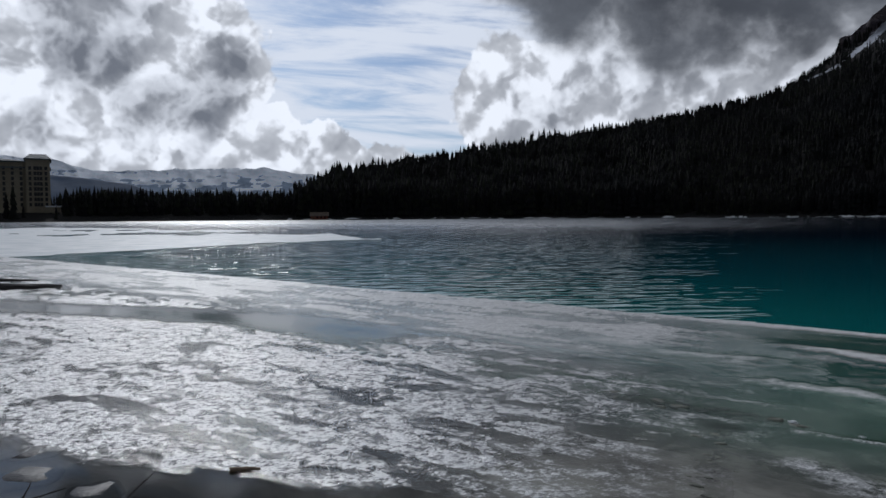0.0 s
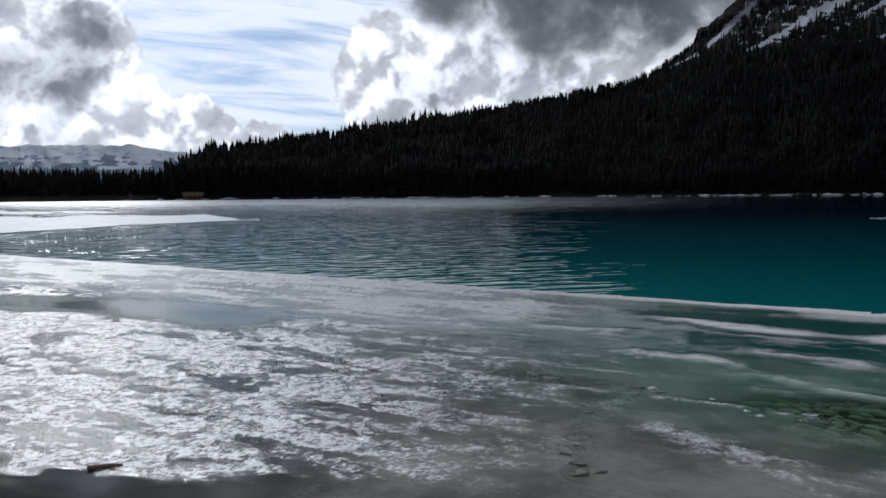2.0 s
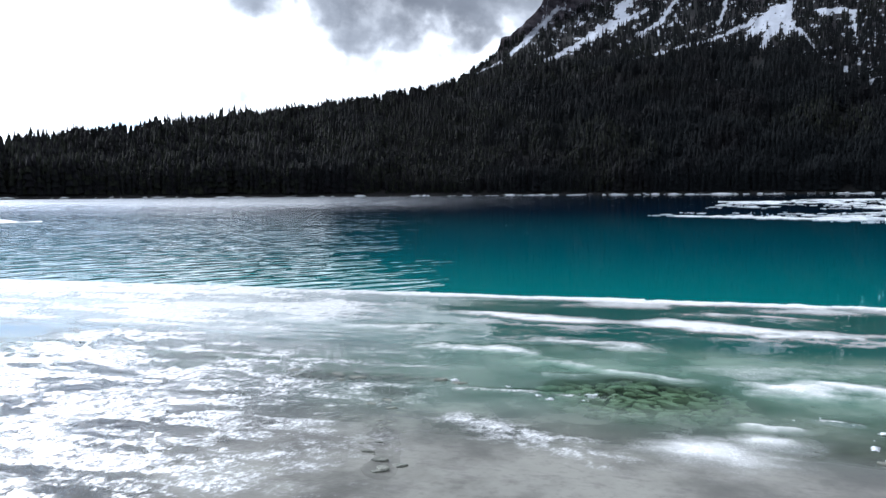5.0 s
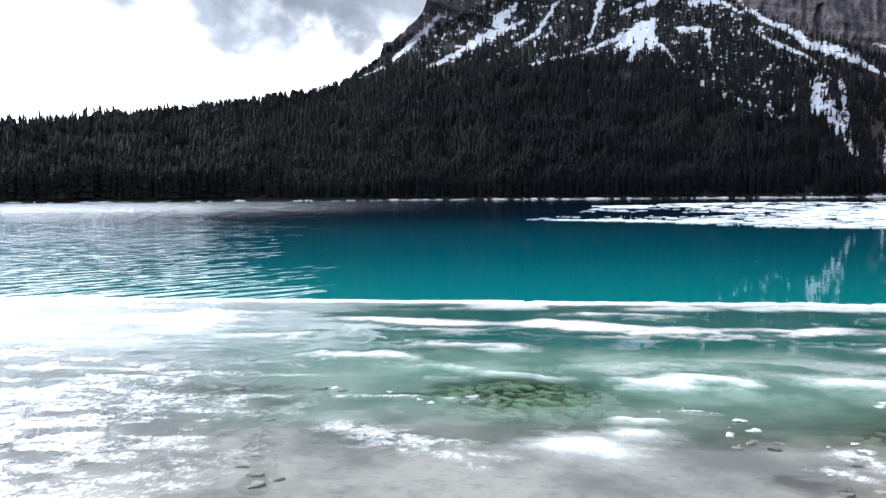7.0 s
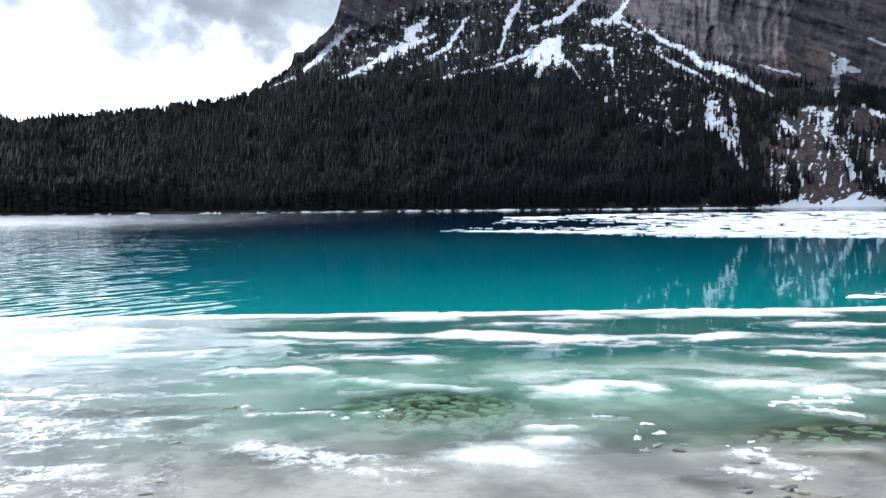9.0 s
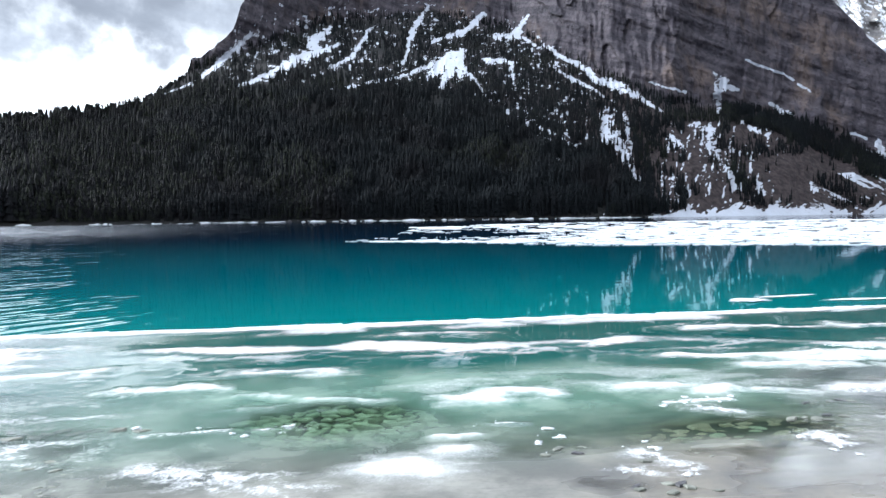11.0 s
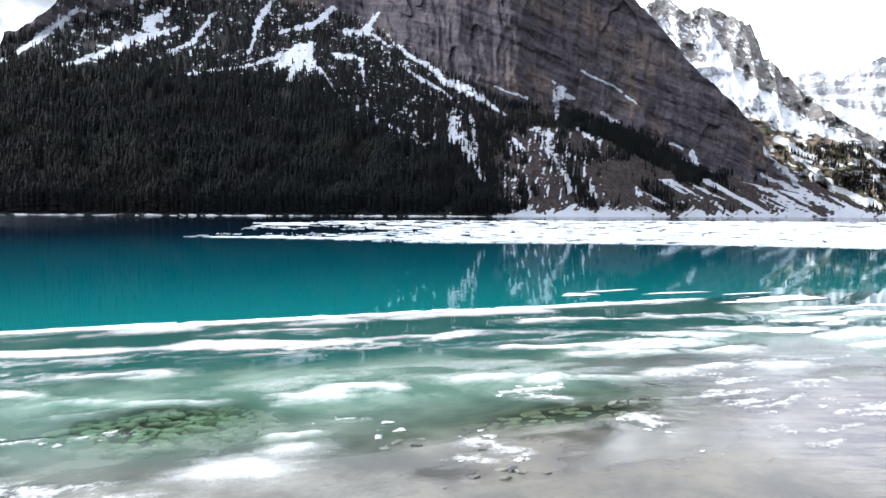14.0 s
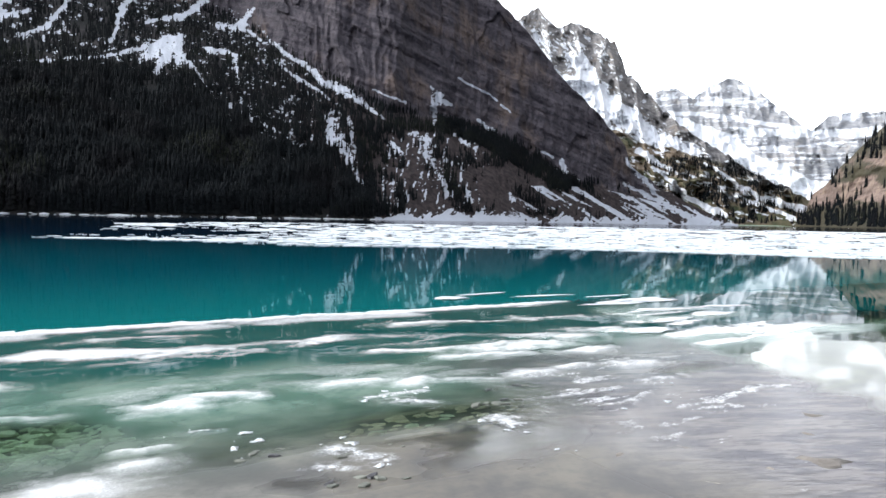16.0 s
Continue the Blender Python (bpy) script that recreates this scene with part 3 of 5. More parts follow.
wood_tab = table([(-40, 20), (23, 20), (24, 8.4), (30, 9.6), (37.4, 9.9), (48.8, 9.7), (53.3, 8.0), (56.5, 6.4), (60.7, 4.3), (64.0, 2.0), (65.4, 0.1), (66, -1)])


def fairview_r(az, el, rough=True):
    r0, t1 = foot_r(az), slope_tab(az)
    te, tb = np.tan(np.radians(el)), np.tan(np.radians(cliff_tab(az)))
    low = r0 * t1 / np.maximum(t1 - np.minimum(te, tb), 0.05)
    t2 = 1.9
    high = (low * tb - low * t2) / (te - t2)
    r = np.where(te > tb, high, low)
    if rough:
        c = smooth(-0.2, 0.8, el - cliff_tab(az))
        warp = 0.7 * fbm(az * 0.3, el * 0.35, 3, 40)
        ribs = ridged(az * 0.42 + warp, el * 0.10 + 0.4 * warp, 4, 3)
        ledge = fbm(az * 0.2 + 0.3, (el + 0.42 * az) * 1.5, 5, 9)
        blocks = np.floor(3.2 * fbm(az * 0.33, el * 0.16 + az * 0.05, 3, 14)) / 3.2
        r = r - c * (26 * (ribs - 0.5) + 13 * (ledge - 0.5) + 20 * (blocks - 0.5) + 7 * (ridged(az * 1.9 + warp, el * 0.5, 4, 13) - 0.5)) - (1 - c) * 26 * (ridged(az * 0.5, el * 0.22, 4, 21) - 0.5) * smooth(0.2, 3, el)
    return r


# snow gullies and ledges: heading and height from, to, half widths
GULLIES = [(33.7, 14.1, 31.5, 12.1, 0.20, 0.26), (31.5, 12.1, 29.3, 10.3, 0.22, 0.12), (29.3, 10.3, 27.1, 9.4, 0.10, 0.06), (39.9, 14.8, 38.4, 13.6, 0.22, 0.55), (40.5, 13.7, 37.5, 12.6, 0.12, 0.45),
           (37.5, 12.6, 35.1, 11.2, 0.42, 0.22), (35.1, 11.2, 31.9, 10.0, 0.20, 0.08), (43.3, 15.0, 41.6, 12.8, 0.16, 0.22), (41.6, 12.8, 39.6, 11.8, 0.20, 0.10), (47.8, 16.6, 46.6, 14.9, 0.14, 0.24),
           (46.6, 14.9, 45.8, 12.3, 0.24, 0.14), (50.5, 13.27, 48.9, 12.75, 0.16, 0.16), (49.4, 12.7, 45.3, 11.2, 0.26, 0.15), (45.3, 11.2, 37.9, 9.85, 0.13, 0.05), (52.3, 16.0, 50.7, 14.6, 0.22, 0.26), (50.7, 14.6, 48.0, 13.95, 0.26, 0.10)]
FANS = [(50.3, 13.2, 48.4, 11.9, 0.25, 0.60), (49.7, 12.3, 48.9, 10.6, 0.60, 0.22), (50.3, 12.8, 50.3, 11.3, 0.40, 0.16), (50.7, 11.7, 51.8, 10.7, 0.16, 0.10), (51.8, 10.7, 52.7, 9.2, 0.09, 0.05),
        (55.7, 15.7, 54.8, 14.3, 0.16, 0.40), (54.8, 14.3, 53.0, 14.2, 0.26, 0.12), (54.9, 14.3, 56.4, 13.4, 0.22, 0.12), (52.5, 12.5, 54.3, 12.3, 0.22, 0.14), (54.4, 12.2, 54.8, 9.9, 0.14, 0.10),
        (57.4, 13.2, 59.8, 11.8, 0.12, 0.22), (59.8, 11.8, 61.2, 10.6, 0.24, 0.34), (61.2, 10.6, 63.5, 9.7, 0.36, 0.32), (63.5, 9.8, 66.1, 8.0, 0.26, 0.08), (58.3, 11.4, 60.7, 10.0, 0.13, 0.13), (60.7, 10.0, 62.6, 8.9, 0.11, 0.07)]
LEDGES = [(69.8, 10.6, 70.5, 9.6, 0.10, 0.46), (70.4, 9.6, 71.6, 9.1, 0.36, 0.08), (70.1, 9.5, 70.1, 7.6, 0.34, 0.14), (65.2, 10.2, 67.9, 9.3, 0.07, 0.08), (72.0, 11.3, 73.2, 10.7, 0.07, 0.07),
          (73.2, 10.7, 75.3, 9.65, 0.08, 0.08), (75.6, 9.4, 76.5, 8.6, 0.06, 0.07), (73.7, 8.0, 75.1, 7.1, 0.13, 0.16), (78.9, 5.5, 79.9, 5.15, 0.10, 0.08), (80.6, 4.9, 80.9, 3.9, 0.18, 0.22),
          (79.7, 4.4, 81.8, 3.4, 0.12, 0.10), (85.7, 4.9, 86.9, 3.4, 0.14, 0.24), (86.9, 3.4, 88.6, 1.6, 0.22, 0.2), (85.4, 3.1, 87.4, 2.1, 0.13, 0.18), (87.4, 2.1, 90.5, 0.4, 0.2, 0.3), (54.0, 8.5, 56.2, 7.3, 0.2, 0.16)]
PATCHES = [(62.1, 7.9, 61.8, 6.3, 0.50, 0.50), (63.4, 7.8, 63.6, 5.4, 0.22, 0.25), (62.6, 6.2, 63.6, 4.2, 0.50, 0.35), (63.6, 4.6, 64.4, 2.4, 0.42, 0.25), (68.6, 6.8, 69.6, 6.4, 0.22, 0.30), (69.6, 6.6, 69.8, 4.8, 0.34, 0.34),
           (69.8, 5.0, 70.6, 3.6, 0.34, 0.26), (70.6, 3.9, 71.5, 2.0, 0.24, 0.22), (73.0, 2.3, 73.4, 1.5, 0.18, 0.16), (76.5, 2.1, 76.7, 1.6, 0.14, 0.2), (72.0, 6.8, 73.1, 6.0, 0.18, 0.14), (66.8, 5.9, 67.6, 5.2, 0.26, 0.28),
           (56.2, 7.4, 58.0, 6.5, 0.15, 0.16), (58.0, 6.5, 59.8, 5.2, 0.14, 0.14)]


def fairview_zones(az, el):
    cb, wood = cliff_tab(az), wood_tab(az)
    n = fbm(az * 1.1, el * 2.4, 5, 11)
    cliff = smooth(-0.25, 0.25, el - cb + 1.2 * (n - 0.5))
    cliff = np.maximum(cliff, 0.28 * smooth(0.0, 1.0, el - wood) * smooth(0.50, 0.60, fbm(az * 0.6, el * 2.2 + az * 0.3, 4, 15)) * (az < 60))
    scree = smooth(-0.3, 0.5, el - wood + 1.6 * (n - 0.5)) * smooth(56, 62, az)
    warp, warp2 = 1.0 * (fbm(az * 0.9, el * 0.9, 5, 31) - 0.5), 0.8 * (fbm(az * 1.1 + 9, el * 1.1, 5, 33) - 0.5)
    hf = fbm(az * 5.0 - el * 2.0, el * 5.0 + az * 0.6, 4, 35, 0.6)
    slide = fbm((az - el * 1.1) * 3.2, el * 0.9, 4, 37, 0.6)
    warp, warp2 = 0.42 * warp, 0.42 * warp2
    core = strokes(az + warp, el + warp2, GULLIES + FANS + LEDGES)
    loose = strokes(az + warp, el + warp2, PATCHES)
    dots = vnoise(az * 7.0 - el * 2.0, el * 7.5, 36) - 0.5
    # snow lies in thin shelves that dip with the beds, and runs out in threads down the slope
    shelf = fbm(az * 2.2 - el * 0.8, el * 7.0 + az * 0.9, 5, 51, 0.64)
    thread = fbm(az * 5.0 - el * 0.6, el * 1.1, 4, 38, 0.62)
    tatter = fbm(az * 9.0 - el * 3.0, el * 12.0 + az * 2.0, 3, 39, 0.6)
    s = smooth(0.46, 0.66, 0.95 * core + 0.9 * (hf - 0.5) + 1.5 * (shelf - 0.5) + 0.7 * (thread - 0.5) + 0.7 * (tatter - 0.5)) * smooth(0.03, 0.20, core)
    s = np.maximum(s, smooth(0.50, 0.62, 0.80 * loose + 1.3 * (thread - 0.5) + 1.5 * (hf - 0.5) + 1.1 * (tatter - 0.5) + 0.8 * dots) * smooth(0.03, 0.20, loose))
    up = smooth(0.2, 1.2, el - wood) * (1 - smooth(58, 61, az)) * smooth(29, 34, az) * (1 - 0.6 * smooth(0.4, 1.2, el - cb))
    halo = smooth(0.02, 0.4, strokes(az + warp, el + warp2, [(a0, e0, a1, e1, 3 * w0 + 0.5, 3 * w1 + 0.5) for a0, e0, a1, e1, w0, w1 in GULLIES + FANS]))
    s = np.maximum(s, up * smooth(0.68, 0.74, shelf + 0.06 * halo + 0.30 * (hf - 0.5) + 0.2 * (tatter - 0.5)) * 0.9)
    face = smooth(31, 33, az) * smooth(48, 44, az) * smooth(10.8, 12.4, el)
    s = np.maximum(s, face * smooth(0.64, 0.72, 0.5 * thread + 0.5 * shelf + 0.25 * (hf - 0.5) + 0.05 * halo))
    low = smooth(65, 67, az) * (1 - smooth(72, 77, az)) * smooth(0.2, 1.0, el - wood) * smooth(7.6, 6.4, el)
    s = np.maximum(s, low * smooth(0.63, 0.72, thread + 0.6 * (hf - 0.5) + 0.12 * dots))
    s = np.maximum(s, smooth(53, 55, az) * (1 - smooth(60, 62, az)) * smooth(0.60, 0.67, shelf + 0.35 * (hf - 0.5)) * (el > wood - 1.0) * (el < cb))
    toe = 0.34 - el + 1.5 * (fbm(az * 1.2, el * 0.3, 5, 71) - 0.5) + 0.9 * (slide - 0.5) + 1.0 * (hf - 0.5)
    s = np.maximum(s, smooth(-0.05, 0.25, toe) * smooth(64.6, 66.2, az))
    streak = fbm((az + el * 1.7) * 1.3, el * 0.5, 5, 81, 0.6)
    s = np.maximum(s, smooth(74, 80, az) * smooth(0.55, 0.64, streak + 0.3 * (hf - 0.5)) * (el < np.minimum(cb, 2.8)))
    s = np.maximum(s, smooth(0.69, 0.76, fbm(az * 2.4, el * 4.4, 5, 93, 0.6)) * (az > 44) * (el < wood) * (el > wood - 3.5))
    green = smooth(0.1, 0.6, 0.62 - np.abs(el - (cb - 0.9)) * 0.7) * smooth(66, 69, az) * (1 - smooth(76, 79, az))
    scree = scree * (1 - 0.85 * green)
    return np.stack([s, cliff, scree], -1)


def crest_line(az):
    c = crest_tab(az)
    return c + np.where(az > 29.2, 0.5, 0.12) * (fbm(az * 1.6, az * 0, 5, 5) - 0.5)


az_f = np.concatenate([np.arange(-36, 26, 0.5), np.arange(26, 94, 0.085)])
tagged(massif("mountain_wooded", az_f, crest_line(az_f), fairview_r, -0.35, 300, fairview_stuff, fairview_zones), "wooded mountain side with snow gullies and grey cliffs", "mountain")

# ---- snowy peak behind its shoulder, glacier wall at the valley head, sunny slope opposite, far range ----
peak_tab = table([(68, 13), (74, 15), (77.3, 15.9), (78.4, 16.6), (79.0, 15.7), (79.8, 15.2), (81.8, 15.3), (84.4, 13.9), (85.4, 11.7), (88, 8.9), (91, 6.5), (94.6, 4.1), (98.4, 2.0), (100.5, 0.3)])


def peak_zones(az, el):
    below = peak_tab(az) - el
    bands = fbm(az * 2.6 - el * 0.8, el * 8.6 + 3.4 * az, 6, 101, 0.66)
    gully = fbm(az * 4.2 + el * 2.6, el * 1.7, 6, 103, 0.66)
    k = 0.5 * bands + 0.5 * gully
    warp = 0.9 * (fbm(az * 1.5, el * 1.5, 4, 104) - 0.5)
    # broken rock along the crest and on the inner buttress, clean snow between
    crest = smooth(3.2, 0.2, below) * 0.16
    buttress = strokes(az + warp, el + warp, [(82.6, 13.4, 83.6, 11.2, 0.5, 0.9), (83.6, 11.2, 85.8, 9.2, 0.8, 0.5), (80.2, 12.6, 81.2, 11.2, 0.5, 0.5), (86.2, 9.4, 89.6, 6.9, 0.35, 0.4)])
    field = strokes(az + 0.6 * warp, el + 0.6 * warp, [(81.6, 12.6, 83.2, 9.6, 0.45, 0.9), (83.2, 9.6, 86.8, 7.2, 0.9, 0.45), (80.6, 11.2, 84.6, 8.6, 0.3, 0.5), (87.0, 6.6, 90.6, 5.5, 0.4, 0.5)])
    rock = smooth(0.530, 0.56, k + 0.8 * crest + 0.11 * buttress - 0.30 * smooth(0.2, 0.6, field))
    s = 0.97 - rock
    floor = np.interp(az, [79, 83, 86, 88, 91, 95, 98], [9.6, 8.4, 6.8, 6.2, 5.4, 3.6, 2.4])
    lower = smooth(-0.1, 0.5, floor - el + 0.9 * (fbm(az * 0.9, el * 1.2, 4, 111) - 0.5))
    tracks = strokes(az + 0.5 * warp, el + 0.5 * warp, [(91.4, 4.6, 95.6, 1.9, 0.10, 0.16), (95.6, 1.9, 98.2, 1.2, 0.2, 0.3), (87.6, 4.4, 90.2, 2.4, 0.12, 0.12), (86.4, 5.6, 88.6, 4.4, 0.2, 0.14), (92.5, 2.6, 97.6, 0.5, 0.10, 0.16), (88.8, 3.0, 93, 0.6, 0.16, 0.2)])
    flecks = smooth(0.58, 0.66, fbm(az * 1.8, el * 5.0 + az * 1.4, 5, 113, 0.62))
    s = s * (1 - lower) + lower * np.maximum(smooth(0.3, 0.6, tracks + 0.7 * (k - 0.5)), 0.9 * flecks)
    meadow = lower * smooth(0.42, 0.58, fbm(az * 0.7, el * 1.6, 4, 121)) * 0.9
    return np.stack([np.clip(s, 0, 1), rock * (1 - lower), meadow], -1)


def rough_r(base, tan, amp, seed, sx=0.5, sy=0.35):
    def r(az, el):
        t = np.tan(np.radians(np.maximum(el, 0)))
        b = base(az)
        return b * tan / np.maximum(tan - t, 0.08) - amp * (ridged(az * sx + el * 0.15, el * sy, 5, seed) - 0.5) * smooth(0, 3, el)
    return r


az_p = np.arange(72, 100.6, 0.075)
tagged(massif("mountain_snowy_peak", az_p, peak_tab(az_p) + 0.7 * (fbm(az_p * 2.2, az_p * 0, 5, 7) - 0.5), rough_r(table([(66, 1150), (100, 1500)]), 0.62, 180, 131, 0.8, 0.5),
              -0.2, 240, snow_peak_stuff, peak_zones), "rocky peak streaked with bright snow", "mountain")

wall_tab = table([(82, 8.5), (87.1, 10.0), (89.2, 10.35), (90.4, 9.5), (91.6, 10.4), (93.2, 10.9), (94.8, 9.9), (97, 8.1), (98.6, 6.8), (99.6, 7.8), (100.7, 8.0), (104, 7.9), (112, 7.2)])


def wall_zones(az, el):
    beds = fbm(az * 0.35, el * 5.2 + 0.06 * az, 6, 141, 0.62)
    grooves = fbm(az * 3.4, el * 0.7, 5, 143, 0.6)
    shift = 0.5 * (fbm(az * 1.2, el * 0.8, 4, 145) - 0.5)
    # the glacier tongue sweeps down under the wall; a snow ledge runs across it half way up
    tongue = smooth(0.0, 0.35, np.interp(az, [86, 89.5, 91.4, 93.4, 95, 97, 98.6, 100, 103], [8.6, 8.3, 7.6, 6.8, 5.2, 4.6, 3.6, 3.4, 6.9]) - el + shift)
    ledge = smooth(0.22, 0.08, np.abs(el - np.interp(az, [89, 91, 97, 100], [8.4, 8.35, 7.2, 6.6]) - 0.5 * shift)) + smooth(0.45, 0.15, np.abs(el - np.interp(az, [93, 99], [7.0, 6.6]) - shift)) * smooth(93, 94.5, az)
    cap = smooth(0.50, 0.62, fbm(az * 1.1, el * 1.3, 4, 151)) * smooth(1.2, 0.1, wall_tab(az) - el)
    thin = smooth(0.545, 0.585, 0.7 * beds + 0.3 * grooves)
    s = np.maximum(np.maximum(tongue, np.clip(ledge, 0, 1)), np.maximum(0.9 * cap, 0.75 * thin))
    return np.stack([s, 1 - tongue, np.zeros_like(s)], -1)


az_w = np.arange(84, 112, 0.08)
tagged(massif("mountain_glacier_wall", az_w, wall_tab(az_w) + 0.25 * (fbm(az_w * 2.5, az_w * 0, 4, 8) - 0.5), rough_r(table([(80, 3000), (112, 3000)]), 0.75, 170, 161, 0.8, 0.5),
              0.0, 200, glacier_stuff, wall_zones, 300.0), "pale glacier wall of banded rock and ice at the valley head", "mountain")

slope_tab_r = table([(97.6, 0.0), (98.3, 0.4), (98.7, 2.1), (99.8, 3.2), (100.8, 4.6), (103, 6.9), (108, 10.5), (116, 14), (128, 15), (150, 9), (175, 3)])
foot_right = table([(97, 1500), (100, 1350), (104, 1050), (112, 700), (125, 420), (140, 300), (175, 200)])


def right_zones(az, el):
    k = fbm(az * 0.9, el * 1.8, 5, 171)
    rock = smooth(0.40, 0.50, k) * smooth(1.0, 1.7, el) * (1 - smooth(-0.3, 0.5, el - 4.6 - 0.3 * (az - 101) + 2.0 * (k - 0.5)))
    return np.stack([np.zeros_like(k), rock, 0.15 * (1 - rock)], -1)


az_r = np.arange(97.6, 175, 0.16)
right_r = rough_r(foot_right, 0.62, 90, 181, 0.6, 0.4)
tagged(massif("mountain_sunny_slope", az_r, slope_tab_r(az_r) + 0.3 * (fbm(az_r * 2, az_r * 0, 4, 9) - 0.5), right_r, -0.3, 110, warm_slope_stuff, right_zones),
       "sunlit warm rock slope above dark trees", "mountain")

range_tab = table([(-75, 4.5), (-40, 5), (-29, 4.2), (-27, 3.6), (-24.5, 3.5), (-19, 3.75), (-14.5, 3.9), (-10.8, 3.4), (-4, 2.6), (4, 1.5)])


def range_zones(az, el):
    k = 0.5 * fbm(az * 0.5, el * 5.0, 5, 191) + 0.5 * fbm(az * 2.2, el * 2.4, 5, 193, 0.6)
    s = smooth(0.44, 0.52, k + 0.12 * smooth(2.2, 3.4, el))
    return np.stack([s * smooth(1.8, 2.3, el), np.ones_like(k), np.zeros_like(k)], -1)


az_d = np.arange(-75, 4, 0.2)
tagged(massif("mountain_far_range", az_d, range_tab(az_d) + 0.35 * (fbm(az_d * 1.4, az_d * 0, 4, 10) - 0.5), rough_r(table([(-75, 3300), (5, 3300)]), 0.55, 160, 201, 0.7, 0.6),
              0.0, 70, far_stuff, range_zones, 300.0), "far mountain range dusted with snow, blue haze in its colour", "mountain")
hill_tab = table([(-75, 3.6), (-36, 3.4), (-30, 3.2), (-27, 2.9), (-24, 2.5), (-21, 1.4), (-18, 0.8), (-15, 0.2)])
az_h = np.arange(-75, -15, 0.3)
tagged(massif("mountain_hazy_hill", az_h, hill_tab(az_h) + 0.15 * (fbm(az_h * 3, az_h * 0, 4, 12) - 0.5), rough_r(table([(-75, 1900), (5, 1900)]), 0.4, 60, 211),
              0.0, 30, hill_stuff, lambda a, e: np.zeros((*a.shape, 3)), 300.0), "dark forested hill, blue haze in its colour", "mountain")


# ---- ground, lake ----
def build_ground():
    az = np.arange(-180, 180.1, 2.0)
    r = np.concatenate([[0.0], np.geomspace(0.6, 4800, 150)])
    A, R = np.meshgrid(az, r)
    x, y = polar(A, R)
    d = 0.64 * x + 0.768 * y
    z = np.interp(d, [-4000, -300, -20, 0, 0.9, 2.0, 4.0, 7.0, 9.5, 14.0, 40.0], [60, 12, 1.2, 0.16, -0.01, -0.03, -0.05, -0.065, -0.40, -2.0, -7.0])
    z = z + 0.035 * (fbm(x * 0.8, y * 0.8, 4, 221) - 0.5) * smooth(0, 2, R)
    shore = np.where(A > 97, foot_right(A), foot_r(A))
    z = np.where(d > 40, np.where(R > shore - 40, np.maximum(z, np.interp(R - shore, [-40, -2, 6, 60, 4000], [-7, -0.6, 0.6, 1.6, 2])), z), z)
    ob = mesh_object("ground", np.stack([x, y, z], -1).reshape(-1, 3), grid_faces(*A.shape), bed_stuff, False)
    return tagged(ob, "muddy lake bed and shore", "ground", kind="structure")


build_ground()


def build_water():
    az = np.arange(-64, 142, 2.0)
    r = np.geomspace(1.0, 1500, 90)
    A, R = np.meshgrid(az, r)
    x, y = polar(A, np.minimum(R, np.where(A > 97, foot_right(A), foot_r(A)) + 12))
    ob = mesh_object("water", np.stack([x, y, 0 * x], -1).reshape(-1, 3), grid_faces(*A.shape), water_stuff, False)
    return tagged(ob, "turquoise glacial lake water, rippled in part", "water", kind="structure")


build_water()

# snow frozen into the sheet: from, to (along, off the shore), reach, weight
SNOW_OUTER = [(0.9, 10.27, 2.4, 9.9, 0.24, 0.62), (5.3, 9.95, 7.1, 9.5, 0.20, 0.95), (4.1, 7.95, 5.3, 7.62, 0.17, 0.9), (5.3, 7.6, 6.7, 7.55, 0.17, 1.0),
              (4.8, 7.22, 5.7, 7.12, 0.15, 0.95), (-1.0, 8.12, 0.2, 7.82, 0.20, 0.85), (-2.0, 7.5, -0.9, 7.3, 0.15, 0.75), (-3.2, 8.36, -2.3, 8.32, 0.24, 0.9),
              (-5.3, 9.12, -4.5, 9.05, 0.20, 0.8), (-4.5, 8.6, -3.7, 8.6, 0.20, 0.85), (-5.0, 8.0, -4.5, 8.0, 0.15, 0.75), (-4.1, 7.55, -3.1, 7.6, 0.16, 0.6),
              (6.2, 6.97, 7.0, 6.88, 0.14, 1.0), (7.4, 8.25, 8.7, 8.0, 0.22, 0.75), (7.4, 9.6, 9.2, 9.3, 0.2, 0.7), (0.5, 8.62, 1.2, 8.5, 0.14, 0.35)]
SNOW_INNER = [(0.9, 7.08, 2.4, 7.42, 0.30, 0.45), (2.4, 7.0, 3.2, 6.75, 0.24, 0.45), (1.22, 6.5, 1.6, 6.5, 0.15, 1.0), (1.74, 6.63, 2.15, 6.63, 0.17, 1.0),
              (3.0, 6.62, 3.6, 6.55, 0.17, 0.95), (3.7, 6.3, 4.1, 6.3, 0.14, 0.9), (4.2, 6.2, 4.6, 6.16, 0.13, 0.6), (4.9, 6.2, 5.4, 6.15, 0.15, 1.0),
              (5.6, 6.22, 6.0, 6.2, 0.11, 1.0), (6.3, 6.06, 6.8, 5.95, 0.13, 1.0), (0.51, 4.84, 0.67, 4.86, 0.23, 1.0), (1.02, 5.12, 1.11, 5.10, 0.14, 1.0),
              (0.93, 5.5, 1.3, 5.42, 0.05, 0.95), (0.05, 6.75, 0.42, 6.72, 0.14, 0.72), (-0.65, 7.07, -0.2, 7.05, 0.13, 0.55), (-0.7, 6.55, -0.2, 6.55, 0.13, 0.5)]
